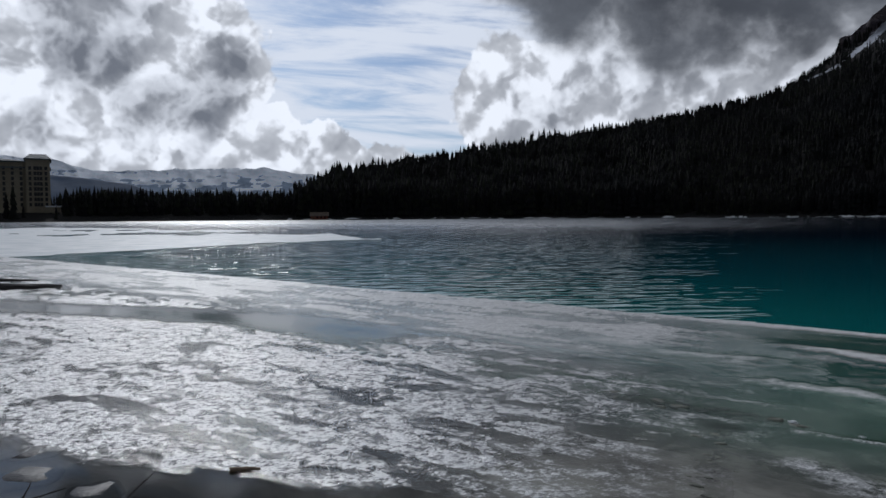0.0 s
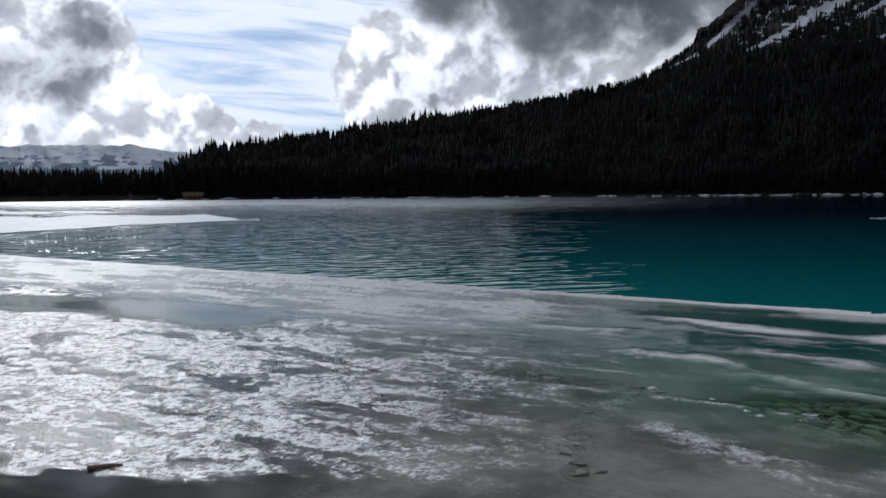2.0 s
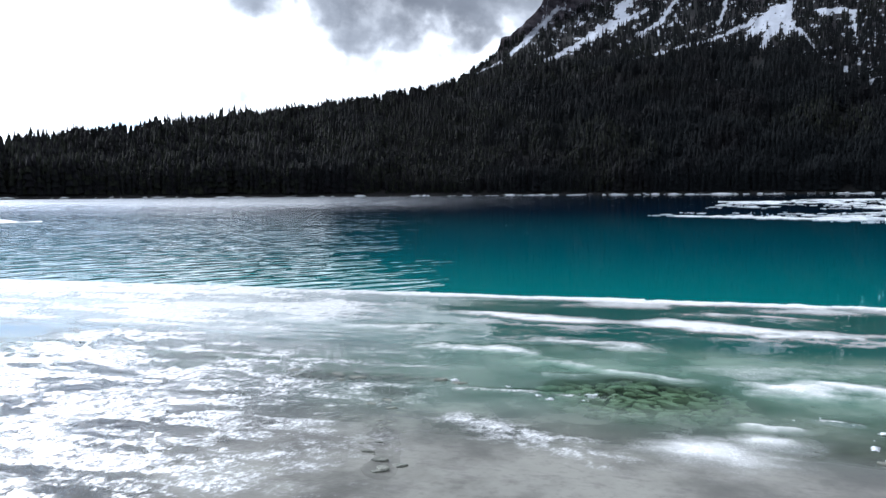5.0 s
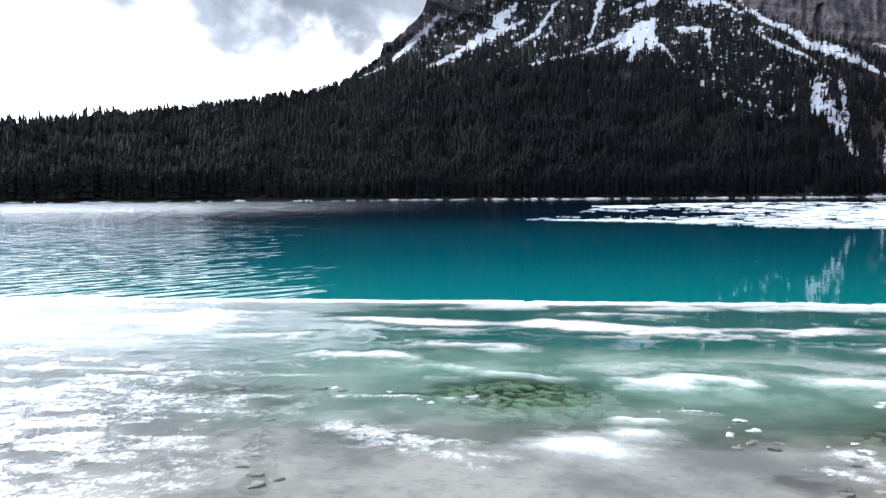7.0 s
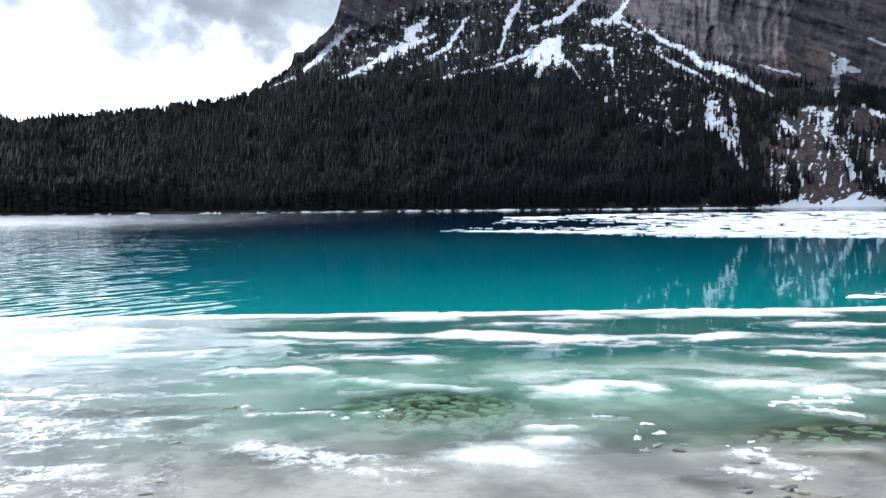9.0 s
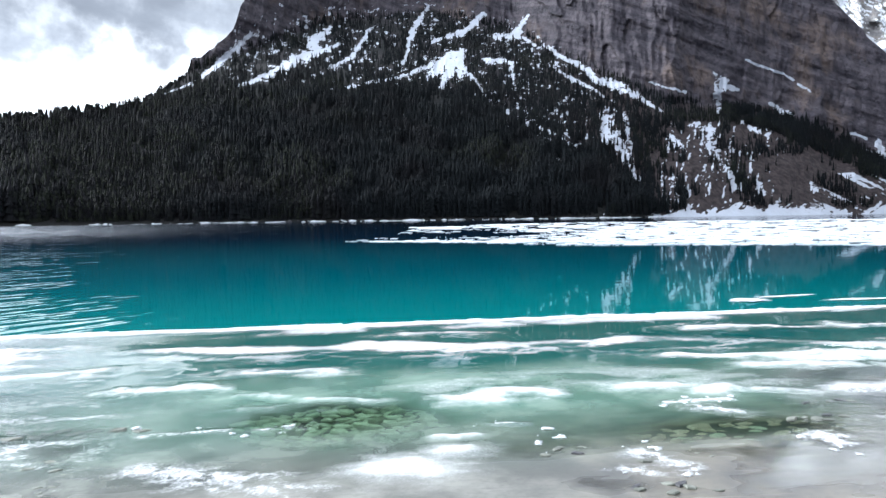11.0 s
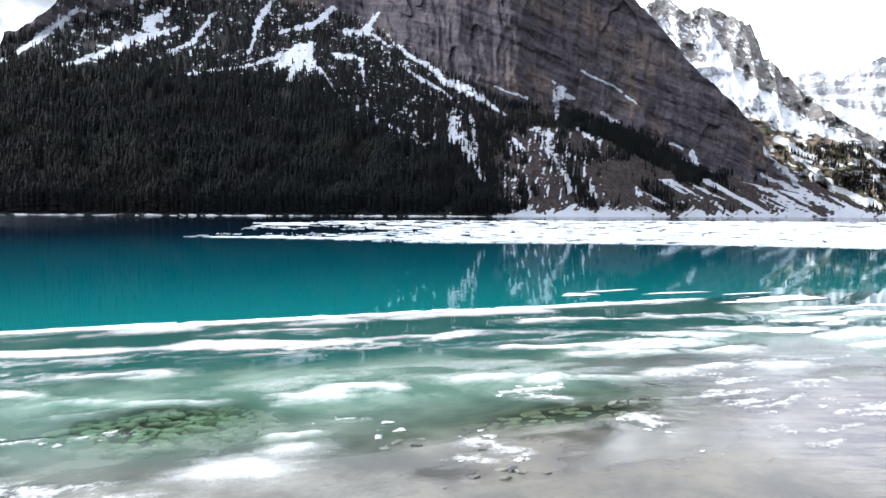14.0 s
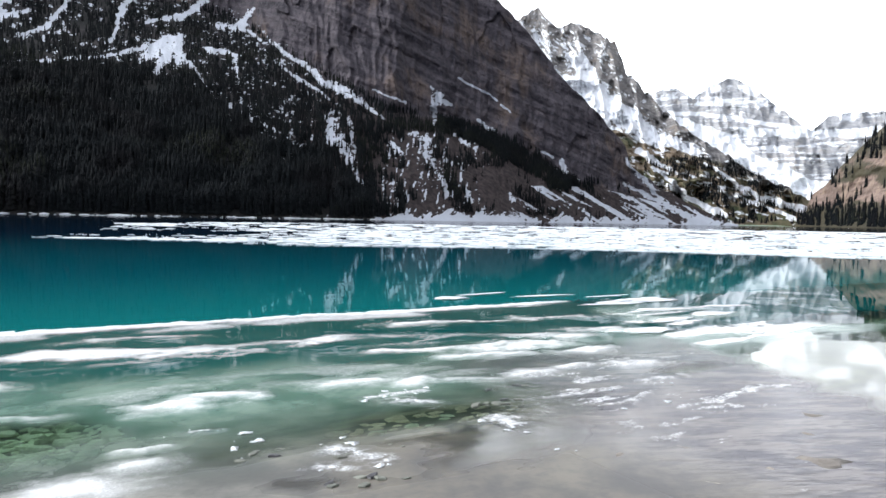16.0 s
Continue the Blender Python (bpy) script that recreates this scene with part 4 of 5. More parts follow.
# crumbling crust that glitters: the same
CRUST = [(-1.2, 5.16, -0.2, 4.72, 0.17, 0.75), (-0.9, 4.85, 0.1, 4.45, 0.15, 0.6), (-2.1, 4.25, -1.9, 4.28, 0.20, 0.75), (-3.9, 4.3, -3.2, 4.9, 0.22, 0.95),
         (-3.7, 3.95, -3.2, 4.05, 0.16, 0.9), (-3.05, 4.66, -2.7, 4.68, 0.13, 0.8), (3.1, 6.02, 3.75, 6.0, 0.07, 0.85), (3.2, 5.85, 3.6, 5.55, 0.12, 0.7),
         (3.75, 5.0, 3.9, 4.7, 0.10, 0.8), (2.25, 4.85, 2.5, 4.4, 0.10, 0.8), (2.0, 4.55, 2.3, 4.4, 0.08, 0.6), (1.4, 5.68, 1.7, 5.64, 0.05, 0.9),
         (-1.4, 5.88, -0.5, 5.95, 0.05, 0.7), (-0.4, 5.88, -0.1, 5.9, 0.07, 0.85), (5.1, 4.72, 5.7, 5.0, 0.08, 0.75), (5.9, 5.3, 6.6, 5.35, 0.12, 0.8)]


def drifts(s, d, rows):
    """Soft patches along short lines, drawn out along the shore."""
    best, halo = np.zeros_like(s), np.zeros_like(s)
    ragged = 0.35 + 1.5 * fbm(s * 2.4, d * 4.2, 5, 251, 0.6)
    for s0, d0, s1, d1, w, h in rows:
        dx, dy = 0.7 * (s1 - s0), d1 - d0
        px, py = 0.7 * (s - s0), d - d0
        t = np.clip((px * dx + py * dy) / (dx * dx + dy * dy), 0.12, 0.88)
        q = ((px - t * dx) ** 2 + (py - t * dy) ** 2) / (w * w) * ragged
        best = np.maximum(best, h * np.exp(-0.9 * q ** 0.75))
        halo = np.maximum(halo, h * np.exp(-0.30 * q))
    return best, halo


LINE_TWO = table([(-6.0, 10.0), (-2.6, 9.75), (-1.85, 9.66), (-0.7, 9.33), (0.9, 9.35), (2.0, 8.97), (2.7, 9.03), (4.4, 8.97), (5.6, 8.73), (6.7, 8.08), (7.6, 7.9)], 0.25)
POOL = table([(-20, 3.6), (-15, 4.85), (-12, 6.35), (-8, 7.15), (-6.6, 6.95)], 0.5)
SLUSH_EDGE = table([(-14, 1.1), (-6.2, 1.85), (-5.4, 2.05), (-4.75, 2.45), (-4.0, 2.68), (-3.3, 2.95), (-2.5, 3.3), (0, 3.6)], 0.2)


def ice_fields(x, y):
    """White crust, milkiness, slush and wet film of the sheet, and what of it stands proud."""
    d, s = 0.64 * x + 0.768 * y, 0.768 * x - 0.64 * y
    wob = fbm(s * 0.7, d * 0 + 3, 4, 231) - 0.5
    ends = smooth(11.5, 8.5, s)
    rugged = 0.22 * (fbm(s * 2.2, d * 0 + 5, 4, 233) - 0.5)
    loose = 0.30 + 0.70 * smooth(5.6, 7.2, d)
    ws, wd = s + 0.9 * loose * (fbm(s * 1.9, d * 2.6, 5, 253, 0.6) - 0.5), d + 0.75 * loose * (fbm(s * 1.7, d * 2.6, 5, 255, 0.6) - 0.5)
    shred = fbm(s * 1.7, d * 5.5, 5, 256, 0.6)
    edge = (0.85 + 0.4 * vnoise(s * 1.7, s * 0, 7)) * np.exp(-np.abs((d - 11.20 - 0.25 * wob + rugged) / (0.18 + 0.14 * vnoise(s * 0.9, s * 0, 17))) ** 2.4) * ends
    under_edge = np.exp(-((d - 10.85 + rugged) / 0.42) ** 2) * (0.25 + 0.6 * smooth(0.42, 0.62, fbm(s * 0.7, d * 0.8, 4, 235))) * ends
    width = 0.20 + 0.20 * vnoise(s * 1.1, s * 0 + 4, 5)
    off2 = d - LINE_TWO(s) + 1.4 * rugged + 0.45 * (shred - 0.5)
    line2 = np.exp(-np.abs(off2 / width) ** 2.0) * smooth(-3.2, -1.6, s) * smooth(8.2, 6.8, s) * (0.45 + 0.75 * vnoise(s * 1.3, s * 0, 15))
    wisp2 = 0.5 * np.exp(-((off2 + 0.28) / 0.62) ** 2) * smooth(-3.2, -1.6, s) * smooth(8.2, 6.8, s) * smooth(0.40, 0.60, shred)
    outer, outer_halo = drifts(ws, wd, SNOW_OUTER)
    inner, inner_halo = drifts(ws, wd, SNOW_INNER)
    solid = np.maximum(np.maximum(edge, line2), np.maximum(outer, inner))
    halo = np.maximum(outer_halo, inner_halo)
    cloudy = smooth(0.44, 0.66, fbm(s * 0.9, d * 2.0, 4, 259)) * smooth(5.9, 6.6, d) * smooth(8.0, 7.2, d) * smooth(0.2, 1.2, s) * smooth(5.5, 4.5, s)
    white = np.maximum(np.maximum(edge * (0.7 + 0.6 * shred), solid * (0.36 + 1.05 * shred)), np.maximum(np.maximum(wisp2, 0.75 * under_edge), np.maximum(0.60 * halo * (0.2 + 1.5 * shred), 0.42 * cloudy)))
    # towards the hotel the whole rim goes over into flaky snow
    left = smooth(-1.5, -5.5, s)
    flakes = smooth(0.45, 0.56, 0.55 * fbm(s * 1.1, d * 4.6, 5, 265, 0.64) + 0.45 * fbm(s * 0.5, d * 1.4, 3, 266))
    rim_zone = smooth(6.9, 8.2, d + 0.5 * wob)
    white = np.maximum(white, left * rim_zone * (flakes * 0.70 + 0.38))
    crust = drifts(s + 0.25 * (shred - 0.5), d + 0.12 * (shred - 0.5), CRUST)[0]
    lacy = smooth(0.42, 0.60, 0.6 * fbm(s * 9.0, d * 16.0, 3, 257, 0.6) + 0.4 * ridged(s * 6.0, d * 11.0, 3, 258))
    white = np.maximum(white, (0.35 + 0.65 * lacy) * crust)
    # coarse slush to the left: crusty plates with wet channels between
    grit = 0.40 * fbm(s * 0.8 + 3, d * 1.9, 5, 271, 0.6) + 0.60 * fbm(s * 2.6, d * 6.0, 5, 273, 0.66)
    channel = smooth(0.86, 0.97, ridged(s * 0.55 + 0.8 * wob, d * 1.7 + 0.5 * fbm(s * 1.5, d * 2, 3, 276), 2, 275))
    shore_gap = smooth(-0.25, 0.30, d - SLUSH_EDGE(s) - 1.3 * (fbm(s * 1.8, d * 3.6, 5, 278, 0.62) - 0.5))
    body = smooth(-1.4, -3.6, s + 0.35 * (d - 5) + 1.6 * (fbm(s * 0.8, d * 1.2, 4, 277) - 0.5))
    need = np.interp(s, [-14, -7, -4.2, -3.0, -1.5], [0.45, 0.45, 0.46, 0.49, 0.56])
    plates = smooth(need - 0.02, need + 0.06, grit + 0.10 * (fbm(s * 7.0, d * 13.0, 3, 274) - 0.5)) * body * shore_gap * (1 - 0.85 * channel)
    in_slush = smooth(8.4, 7.0, d)
    slush = in_slush * np.maximum(plates, 0.30 * body * shore_gap)
    spark = smooth(-0.4, -2.6, s) * smooth(8.2, 6.2, d) * shore_gap * (1 - plates)
    slush = np.maximum(slush, 0.50 * spark)
    slush = np.maximum(slush, 0.60 * crust)
    slush = np.maximum(slush, 0.30 * left * rim_zone)
    white = np.maximum(white * (1 - body * in_slush), plates * 0.80 * in_slush)
    white = np.maximum(white, 0.62 * spark * smooth(0.34, 0.64, shred))
    island = drifts(s + 0.3 * (shred - 0.5), d + 0.15 * (shred - 0.5), [(-4.35, 3.05, -3.8, 3.2, 0.16, 1.0), (-3.55, 2.9, -3.2, 3.1, 0.12, 0.9), (-5.3, 2.3, -5.1, 2.35, 0.10, 0.8), (-6.2, 1.75, -5.9, 1.8, 0.12, 0.7)])[0] * (s < -2)
    white, slush = np.maximum(white, 0.85 * island), np.maximum(slush, 0.95 * island)
    pool = np.exp(-np.abs((d - POOL(s) - 0.5 * (fbm(s * 0.9, d * 1.2, 4, 281) - 0.5)) / 0.80) ** 4) * smooth(-5.8, -7.4, s)
    white, slush = white * (1 - 0.98 * pool), slush * (1 - pool)
    # milky ice, thickest around the snow; clearer over the deep side
    milk = 0.58 + 0.55 * (fbm(s * 0.5, d * 1.3, 4, 291) - 0.5) + 0.25 * halo
    deep_side = smooth(7.3, 8.3, d + 0.8 * wob) * smooth(-3.4, -0.2, s + 1.2 * wob)
    milk = milk * (1 - 0.74 * deep_side) + 0.22 * deep_side * smooth(0.45, 0.65, shred) * halo
    milk = milk * (1 - 0.80 * body * smooth(8.0, 6.4, d))
    milk = milk * (1 - 0.92 * (1 - shore_gap) * smooth(-1.5, -3.2, s))
    silty = smooth(5.6, 4.7, d + 0.9 * wob) * smooth(-4.0, -2.2, s)
    olive = np.exp(-(((s - 3.0) / 1.3) ** 2 + ((d - 4.75) / 0.75) ** 2) ** 2) * smooth(0.40, 0.60, fbm(s * 1.3, d * 2.6, 4, 293))
    silty = np.maximum(silty, smooth(4.0, 5.4, s) * smooth(7.2, 6.2, d)) * (1 - 0.45 * olive)
    milk = milk * (1 - 0.55 * olive)
    # clear windows over the stones
    for bs, bd, rs, rd, k in ((0.22, 6.06, 0.74, 0.46, 1.0), (3.35, 5.2, 0.80, 0.24, 0.95), (-2.35, 6.05, 0.9, 0.20, 0.62), (-1.85, 5.62, 0.22, 0.16, 0.7)):
        hole = k * np.exp(-(((ws - bs) / rs) ** 2 + ((wd - bd) / rd) ** 2) ** 2)
        milk, white, silty = milk * (1 - hole), white * (1 - hole), silty * (1 - hole)
    vein = np.exp(-((s - (-1.52 + 0.22 * (fbm(d * 1.6, d * 0, 3, 295) - 0.5) - 0.24 * (d - 4.6))) / 0.10) ** 2) * smooth(3.8, 4.1, d) * smooth(5.9, 5.6, d)
    vein = vein * smooth(0.34, 0.52, fbm(s * 7, d * 6, 3, 297))
    milk, silty = milk * (1 - 0.30 * vein), silty * (1 - 0.30 * vein)
    # open water to the right, and gaps that mirror the far shore
    bare = smooth(-0.25, 0.20, s - 7.75 - 0.37 * (d - 4.9) + 0.9 * (fbm(s * 0.7, d * 2.6, 4, 298) - 0.5))
    gap = np.exp(-(((ws - 6.95) / 0.55) ** 2 + ((wd - 5.55) / 0.20) ** 2) ** 2)
    lead = np.exp(-(((ws - 6.6) / 1.25) ** 2 + ((wd - 9.1) / 0.30) ** 2) ** 2)
    skim = 0.75 * smooth(0.40, 0.58, fbm(s * 0.45, d * 2.0, 5, 299)) * smooth(14.5, 11.5, s + 0.6 * (d - 7)) * smooth(5.6, 6.6, d)
    open_all = np.maximum(bare, gap)
    milk = np.maximum(milk, 0.90 * silty) * (1 - open_all) + bare * skim * (1 - gap)
    milk = milk * (1 - 0.85 * lead)
    floes = bare * smooth(0.55, 0.66, fbm(s * 0.8, d * 3.2, 5, 300)) * smooth(5.6, 6.6, d) * smooth(13.5, 11.0, s)
    white = np.maximum(white * (1 - open_all) * (1 - lead), 0.8 * floes)
    film = (1 - bare) * smooth(3.6, 5.2, s) * smooth(7.6, 6.6, d)
    flecks = film * smooth(0.59, 0.69, 0.6 * fbm(s * 2.2, d * 8.0, 5, 305, 0.66) + 0.4 * fbm(s * 0.6, d * 1.3, 3, 306))
    white, slush = np.maximum(white, 0.62 * flecks), np.maximum(slush, 0.5 * flecks)
    proud = np.maximum(solid, 0.5 * crust) * (1 - open_all)
    return np.clip(white, 0, 1), np.clip(milk * (1 - pool) + 0.05 * pool, 0, 1), np.clip(slush, 0, 1), np.clip(film, 0, 1), np.clip(proud, 0, 1)


def build_ice():
    az = np.arange(-46, 112, 0.17)
    u = np.linspace(0, 1, 420)
    r = 1.7 / np.tan(np.radians(np.interp(u, [0, 0.75, 1], [32.0, 6.0, 1.6])))
    A, R = np.meshgrid(az, r)
    x, y = polar(A, R)
    d, s = 0.64 * x + 0.768 * y, 0.768 * x - 0.64 * y
    rim = 11.38 + 0.30 * (fbm(s * 0.7, d * 0 + 3, 4, 231) - 0.5) + 0.12 * (fbm(s * 3, d * 0, 3, 301) - 0.5)
    near = 1.3 + 0.7 * (fbm(s * 0.9, s * 0, 4, 321) - 0.5)
    white, milk, slush, sheet, raised = ice_fields(x, y)
    crust = fbm(x * 9, y * 9, 4, 331)
    z = 0.012 + 0.026 * raised * (0.5 + 0.7 * crust) + 0.006 * white * crust
    keep = (d < rim) & (d > near) & (s < 27)
    F = grid_faces(*A.shape)
    F = F[keep.ravel()[F].all(1)]
    used = np.unique(F)
    remap = np.zeros(keep.size, np.int64)
    remap[used] = np.arange(len(used))
    V = np.stack([x, y, z], -1).reshape(-1, 3)[used]
    Z = np.stack([white, milk, slush, sheet], -1).reshape(-1, 4)[used]
    return tagged(mesh_object("ice_sheet", V, remap[F], ice_stuff, False, Z), "thin melting lake ice with white crust and clear windows", "ice", kind="structure")


build_ice()


def build_far_ice(name, az0, az1, mask, label, el0=0.35, el1=3.2, step=0.06, rows=220):
    """Floating ice seen low over the water: cells kept where the mask is set, as a slab with a rim."""
    az = np.arange(az0, az1, step)
    el = np.linspace(el1, el0, rows)
    A, E = np.meshgrid(az, el)
    R = 1.68 / np.tan(np.radians(E))
    keep = mask(A, E, R)
    x, y = polar(A, R)
    F = grid_faces(*A.shape)
    F = F[keep.ravel()[F].all(1)]
    used = np.unique(F)
    remap = np.zeros(keep.size, np.int64)
    remap[used] = np.arange(len(used))
    z = 0.02 + 0.03 * fbm(x * 0.5, y * 0.5, 3, 341)
    ob = mesh_object(name, np.stack([x, y, z], -1).reshape(-1, 3)[used], remap[F], far_ice_stuff, True)
    m = ob.modifiers.new("slab", "SOLIDIFY")
    m.thickness, m.offset = 0.06, -1
    return tagged(ob, label, "ice", kind="structure")


def left_ice(az, el, r):
    low = np.interp(az, [-62, -32, -24, -15, -6.6], [2.75, 2.7, 2.45, 2.1, 1.85])
    high = np.interp(az, [-62, -34, -17, -9.6, -6.4], [0.5, 0.55, 0.95, 1.25, 1.75])
    n = fbm(az * 0.35, el * 9, 4, 351)
    gap = (np.abs(el - (1.28 + 0.004 * az)) < 0.07) & (n > 0.42) & (az > -26)
    return (el < low + 0.12 * (n - 0.5)) & (el > high + 0.25 * (n - 0.5)) & ~gap & ~((n > 0.63) & (el < 1.4))


build_far_ice("ice_field_left", -62, -5, left_ice, "bright white ice field on the lake near the hotel")


def right_ice(az, el, r):
    n = fbm(az * 1.3, el * 24, 5, 361, 0.62)
    big = fbm(az * 0.22, el * 5, 3, 363)
    low = np.interp(az, [41.5, 46, 52, 60, 66, 80, 112], [1.90, 2.0, 2.15, 2.40, 2.36, 2.30, 2.2])
    high = np.interp(az, [41.5, 44, 47, 52, 60, 75, 95, 112], [1.82, 1.4, 0.82, 0.60, 0.52, 0.45, 0.40, 0.38])
    thick = np.interp(az, [42, 48, 56, 64, 75, 112], [0.44, 0.48, 0.52, 0.565, 0.575, 0.58]) + 0.10 * (big - 0.5)
    gap = np.exp(-((el - 1.42) / 0.20) ** 2) * np.interp(az, [42, 54, 62], [0.30, 0.24, 0.0])
    tail = (np.abs(el - (1.84 + 0.015 * (az - 42) + 0.10 * (n - 0.5))) < (0.035 + 0.05 * (n - 0.3)) * smooth(41.6, 44, az)) & (az > 41.8) & (az < 56)
    bar = (np.abs(el - 0.80 - 0.05 * (n - 0.5)) < 0.05) & (az > 46) & (az < 62) & (n < 0.58)
    return ((n < thick - gap) & (el < low + 0.25 * (n - 0.5)) & (el > high)) | tail | bar


build_far_ice("ice_field_right", 41, 112, right_ice, "broken white ice floes drifting on the dark water", 0.33, 2.9, 0.06, 290)


# ---- woods ----
def conifers(name, places, heights, label, tiers=5, sides=6, seed=1):
    """Many spruces in one mesh: stacked ragged cones."""
    rng = np.random.default_rng(seed)
    n = len(places)
    faces = []
    per = tiers * (sides + 1)
    base = np.arange(n) * per
    width = heights * rng.uniform(0.12, 0.19, n)
    lean = rng.normal(0, 0.012, (n, 2)) * heights[:, None]
    turn = rng.uniform(0, 6.28, n)
    V = np.zeros((n, per, 3))
    for t in range(tiers):
        f0 = 0.06 + 0.86 * (t / tiers) ** 0.95
        f1 = min(1.0, f0 + 0.34 * (1 - 0.35 * t / tiers)) if t < tiers - 1 else 1.0
        w = width * (1 - 0.86 * f0)
        for k in range(sides):
            a = turn + 6.2832 * k / sides + t * 0.6
            rr = w * rng.uniform(0.55, 1.25, n)
            V[:, t * (sides + 1) + k] = np.stack([rr * np.cos(a) + lean[:, 0] * f0, rr * np.sin(a) + lean[:, 1] * f0, heights * (f0 + rng.uniform(-0.03, 0.03, n))], -1)
        V[:, t * (sides + 1) + sides] = np.stack([lean[:, 0] * f1, lean[:, 1] * f1, heights * f1], -1)
        for k in range(sides):
            o = t * (sides + 1)
            faces.append(np.stack([base + o + k, base + o + (k + 1) % sides, base + o + sides], -1))
    V += np.asarray(places)[:, None, :]
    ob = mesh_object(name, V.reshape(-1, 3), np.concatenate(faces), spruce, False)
    return tagged(ob, label, "forest", kind="stuff")


def on_fairview(az, el):
    r = fairview_r(az, el)
    x, y = polar(az, r)
    return np.stack([x, y, r * np.tan(np.radians(el)) + 1.7 - 0.6], -1)


rng = np.random.default_rng(5)
N = 42000
a = rng.uniform(-12, 69, N)
top = np.minimum(crest_line(a), wood_tab(a + rng.normal(0, 0.8, N)) + rng.normal(0, 0.25, N) + 2.6 * (fbm(a * 0.8, a * 0, 5, 371, 0.65) - 0.5))
e = rng.uniform(0, 1, N) ** 1.15 * 12.2 + 0.02
ok = (e < top) & (fbm(a * 0.7, e * 1.2, 4, 381) > 0.30)
a, e = a[ok], e[ok]
h = rng.uniform(11, 20, len(a)) * np.interp(a, [16, 26, 30, 66], [1, 0.6, 0.8, 0.75]) * (0.75 + 0.5 * vnoise(a * 0.7, e * 1.5, 3))
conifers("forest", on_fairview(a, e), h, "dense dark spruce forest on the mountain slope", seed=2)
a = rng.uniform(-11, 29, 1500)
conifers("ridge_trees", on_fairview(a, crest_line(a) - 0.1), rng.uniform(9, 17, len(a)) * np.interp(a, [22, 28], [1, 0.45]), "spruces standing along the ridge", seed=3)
a, e = rng.uniform(27, 86, 40000), rng.uniform(0.3, 16, 40000)
cb, wd = cliff_tab(a), wood_tab(a)
z3 = fairview_zones(a, e)
belt = np.exp(-((e - (cb - 0.9)) / 0.55) ** 2) * ((a > 66) & (a < 79))
ok = (e > wd - 0.2) & (e < np.minimum(cb + 0.4, crest_line(a) - 0.2)) & (z3[:, 0] < 0.35) & (fairview_zones(a, e + 0.25)[:, 0] < 0.75) & ((fbm(a * 0.8, e * 1.1, 4, 391) > np.interp(a, [30, 44, 48, 61, 65, 69], [0.30, 0.30, 0.22, 0.22, 0.30, 0.57])) | (belt > 0.5))
a, e = a[ok], e[ok]
conifers("upper_trees", on_fairview(a, e), rng.uniform(5.5, 10.5, len(a)), "scattered spruces among rock and snow", 4, 5, seed=4)
a = rng.uniform(70.5, 81.8, 2600)
e = cliff_tab(a) - 0.15 - np.interp(a, [70.5, 76, 80, 81.8], [0.9, 1.5, 1.7, 0.5]) * rng.uniform(0, 1, len(a)) ** 1.2
ok = (fairview_zones(a, e)[:, 0] < 0.4) & (fbm(a * 1.5, e * 2, 4, 393) > 0.36)
a, e = a[ok], e[ok]
conifers("cliff_foot_trees", on_fairview(a, e), rng.uniform(6, 11, len(a)), "dark spruce belt below the cliff", 4, 5, seed=14)
a = rng.uniform(-60, -9, 3400)
r = foot_r(a) + 6 + 150 * rng.uniform(0, 1, len(a)) ** 1.5
hotel_side = (a < -28.4) & (r < 520)
a, r = a[~hotel_side], r[~hotel_side]
x, y = polar(a, r)
x2, y2 = polar(np.array([-31.5, -31.9, -32.6, -30.9, -28.9]), np.array([416.0, 418, 414, 419, 417]))
conifers("hotel_spruces", np.stack([x2, y2, 0 * x2 + 0.4], -1), np.array([18.5, 15.0, 12.0, 9.0, 8.0]), "dark spruces in front of the hotel", 7, 8, seed=16)
conifers("shore_forest", np.stack([x, y, 0 * x + 0.4], -1), rng.uniform(11, 19.5, len(a)), "dark spruce belt along the level shore", seed=6)
a = rng.uniform(97.9, 135, 7000)
e = rng.uniform(0, 1, 7000) ** 1.5 * 12
ok = (e < slope_tab_r(a)) & ((e < 1.3 + 0.3 * rng.normal(0, 1, 7000)) | (e > 4.5 + 0.3 * (a - 101) + 0.5 * rng.normal(0, 1, 7000)) | (rng.uniform(0, 1, 7000) < 0.10))
a, e = a[ok], e[ok]
r = right_r(a, e)
x, y = polar(a, r)
conifers("opposite_trees", np.stack([x, y, r * np.tan(np.radians(e)) + 1.2], -1), rng.uniform(12, 24, len(a)), "dark spruces at the foot of the sunny slope", seed=7)
a = rng.uniform(87, 98.3, 6000)
e = rng.uniform(0.05, 5.0, 6000)
ok = (e < peak_tab(a) - 0.2) & (fbm(a * 0.7, e * 1.6, 4, 121) > 0.47) & (peak_zones(a, e)[:, 0] < 0.3)
a, e = a[ok], e[ok]
r = rough_r(table([(66, 1150), (100, 1500)]), 0.62, 180, 131, 0.8, 0.5)(a, e)
x, y = polar(a, r)
conifers("valley_trees", np.stack([x, y, r * np.tan(np.radians(e)) + 1.2], -1), rng.uniform(7, 14, len(a)), "spruces on the valley slope", 4, 5, seed=8)


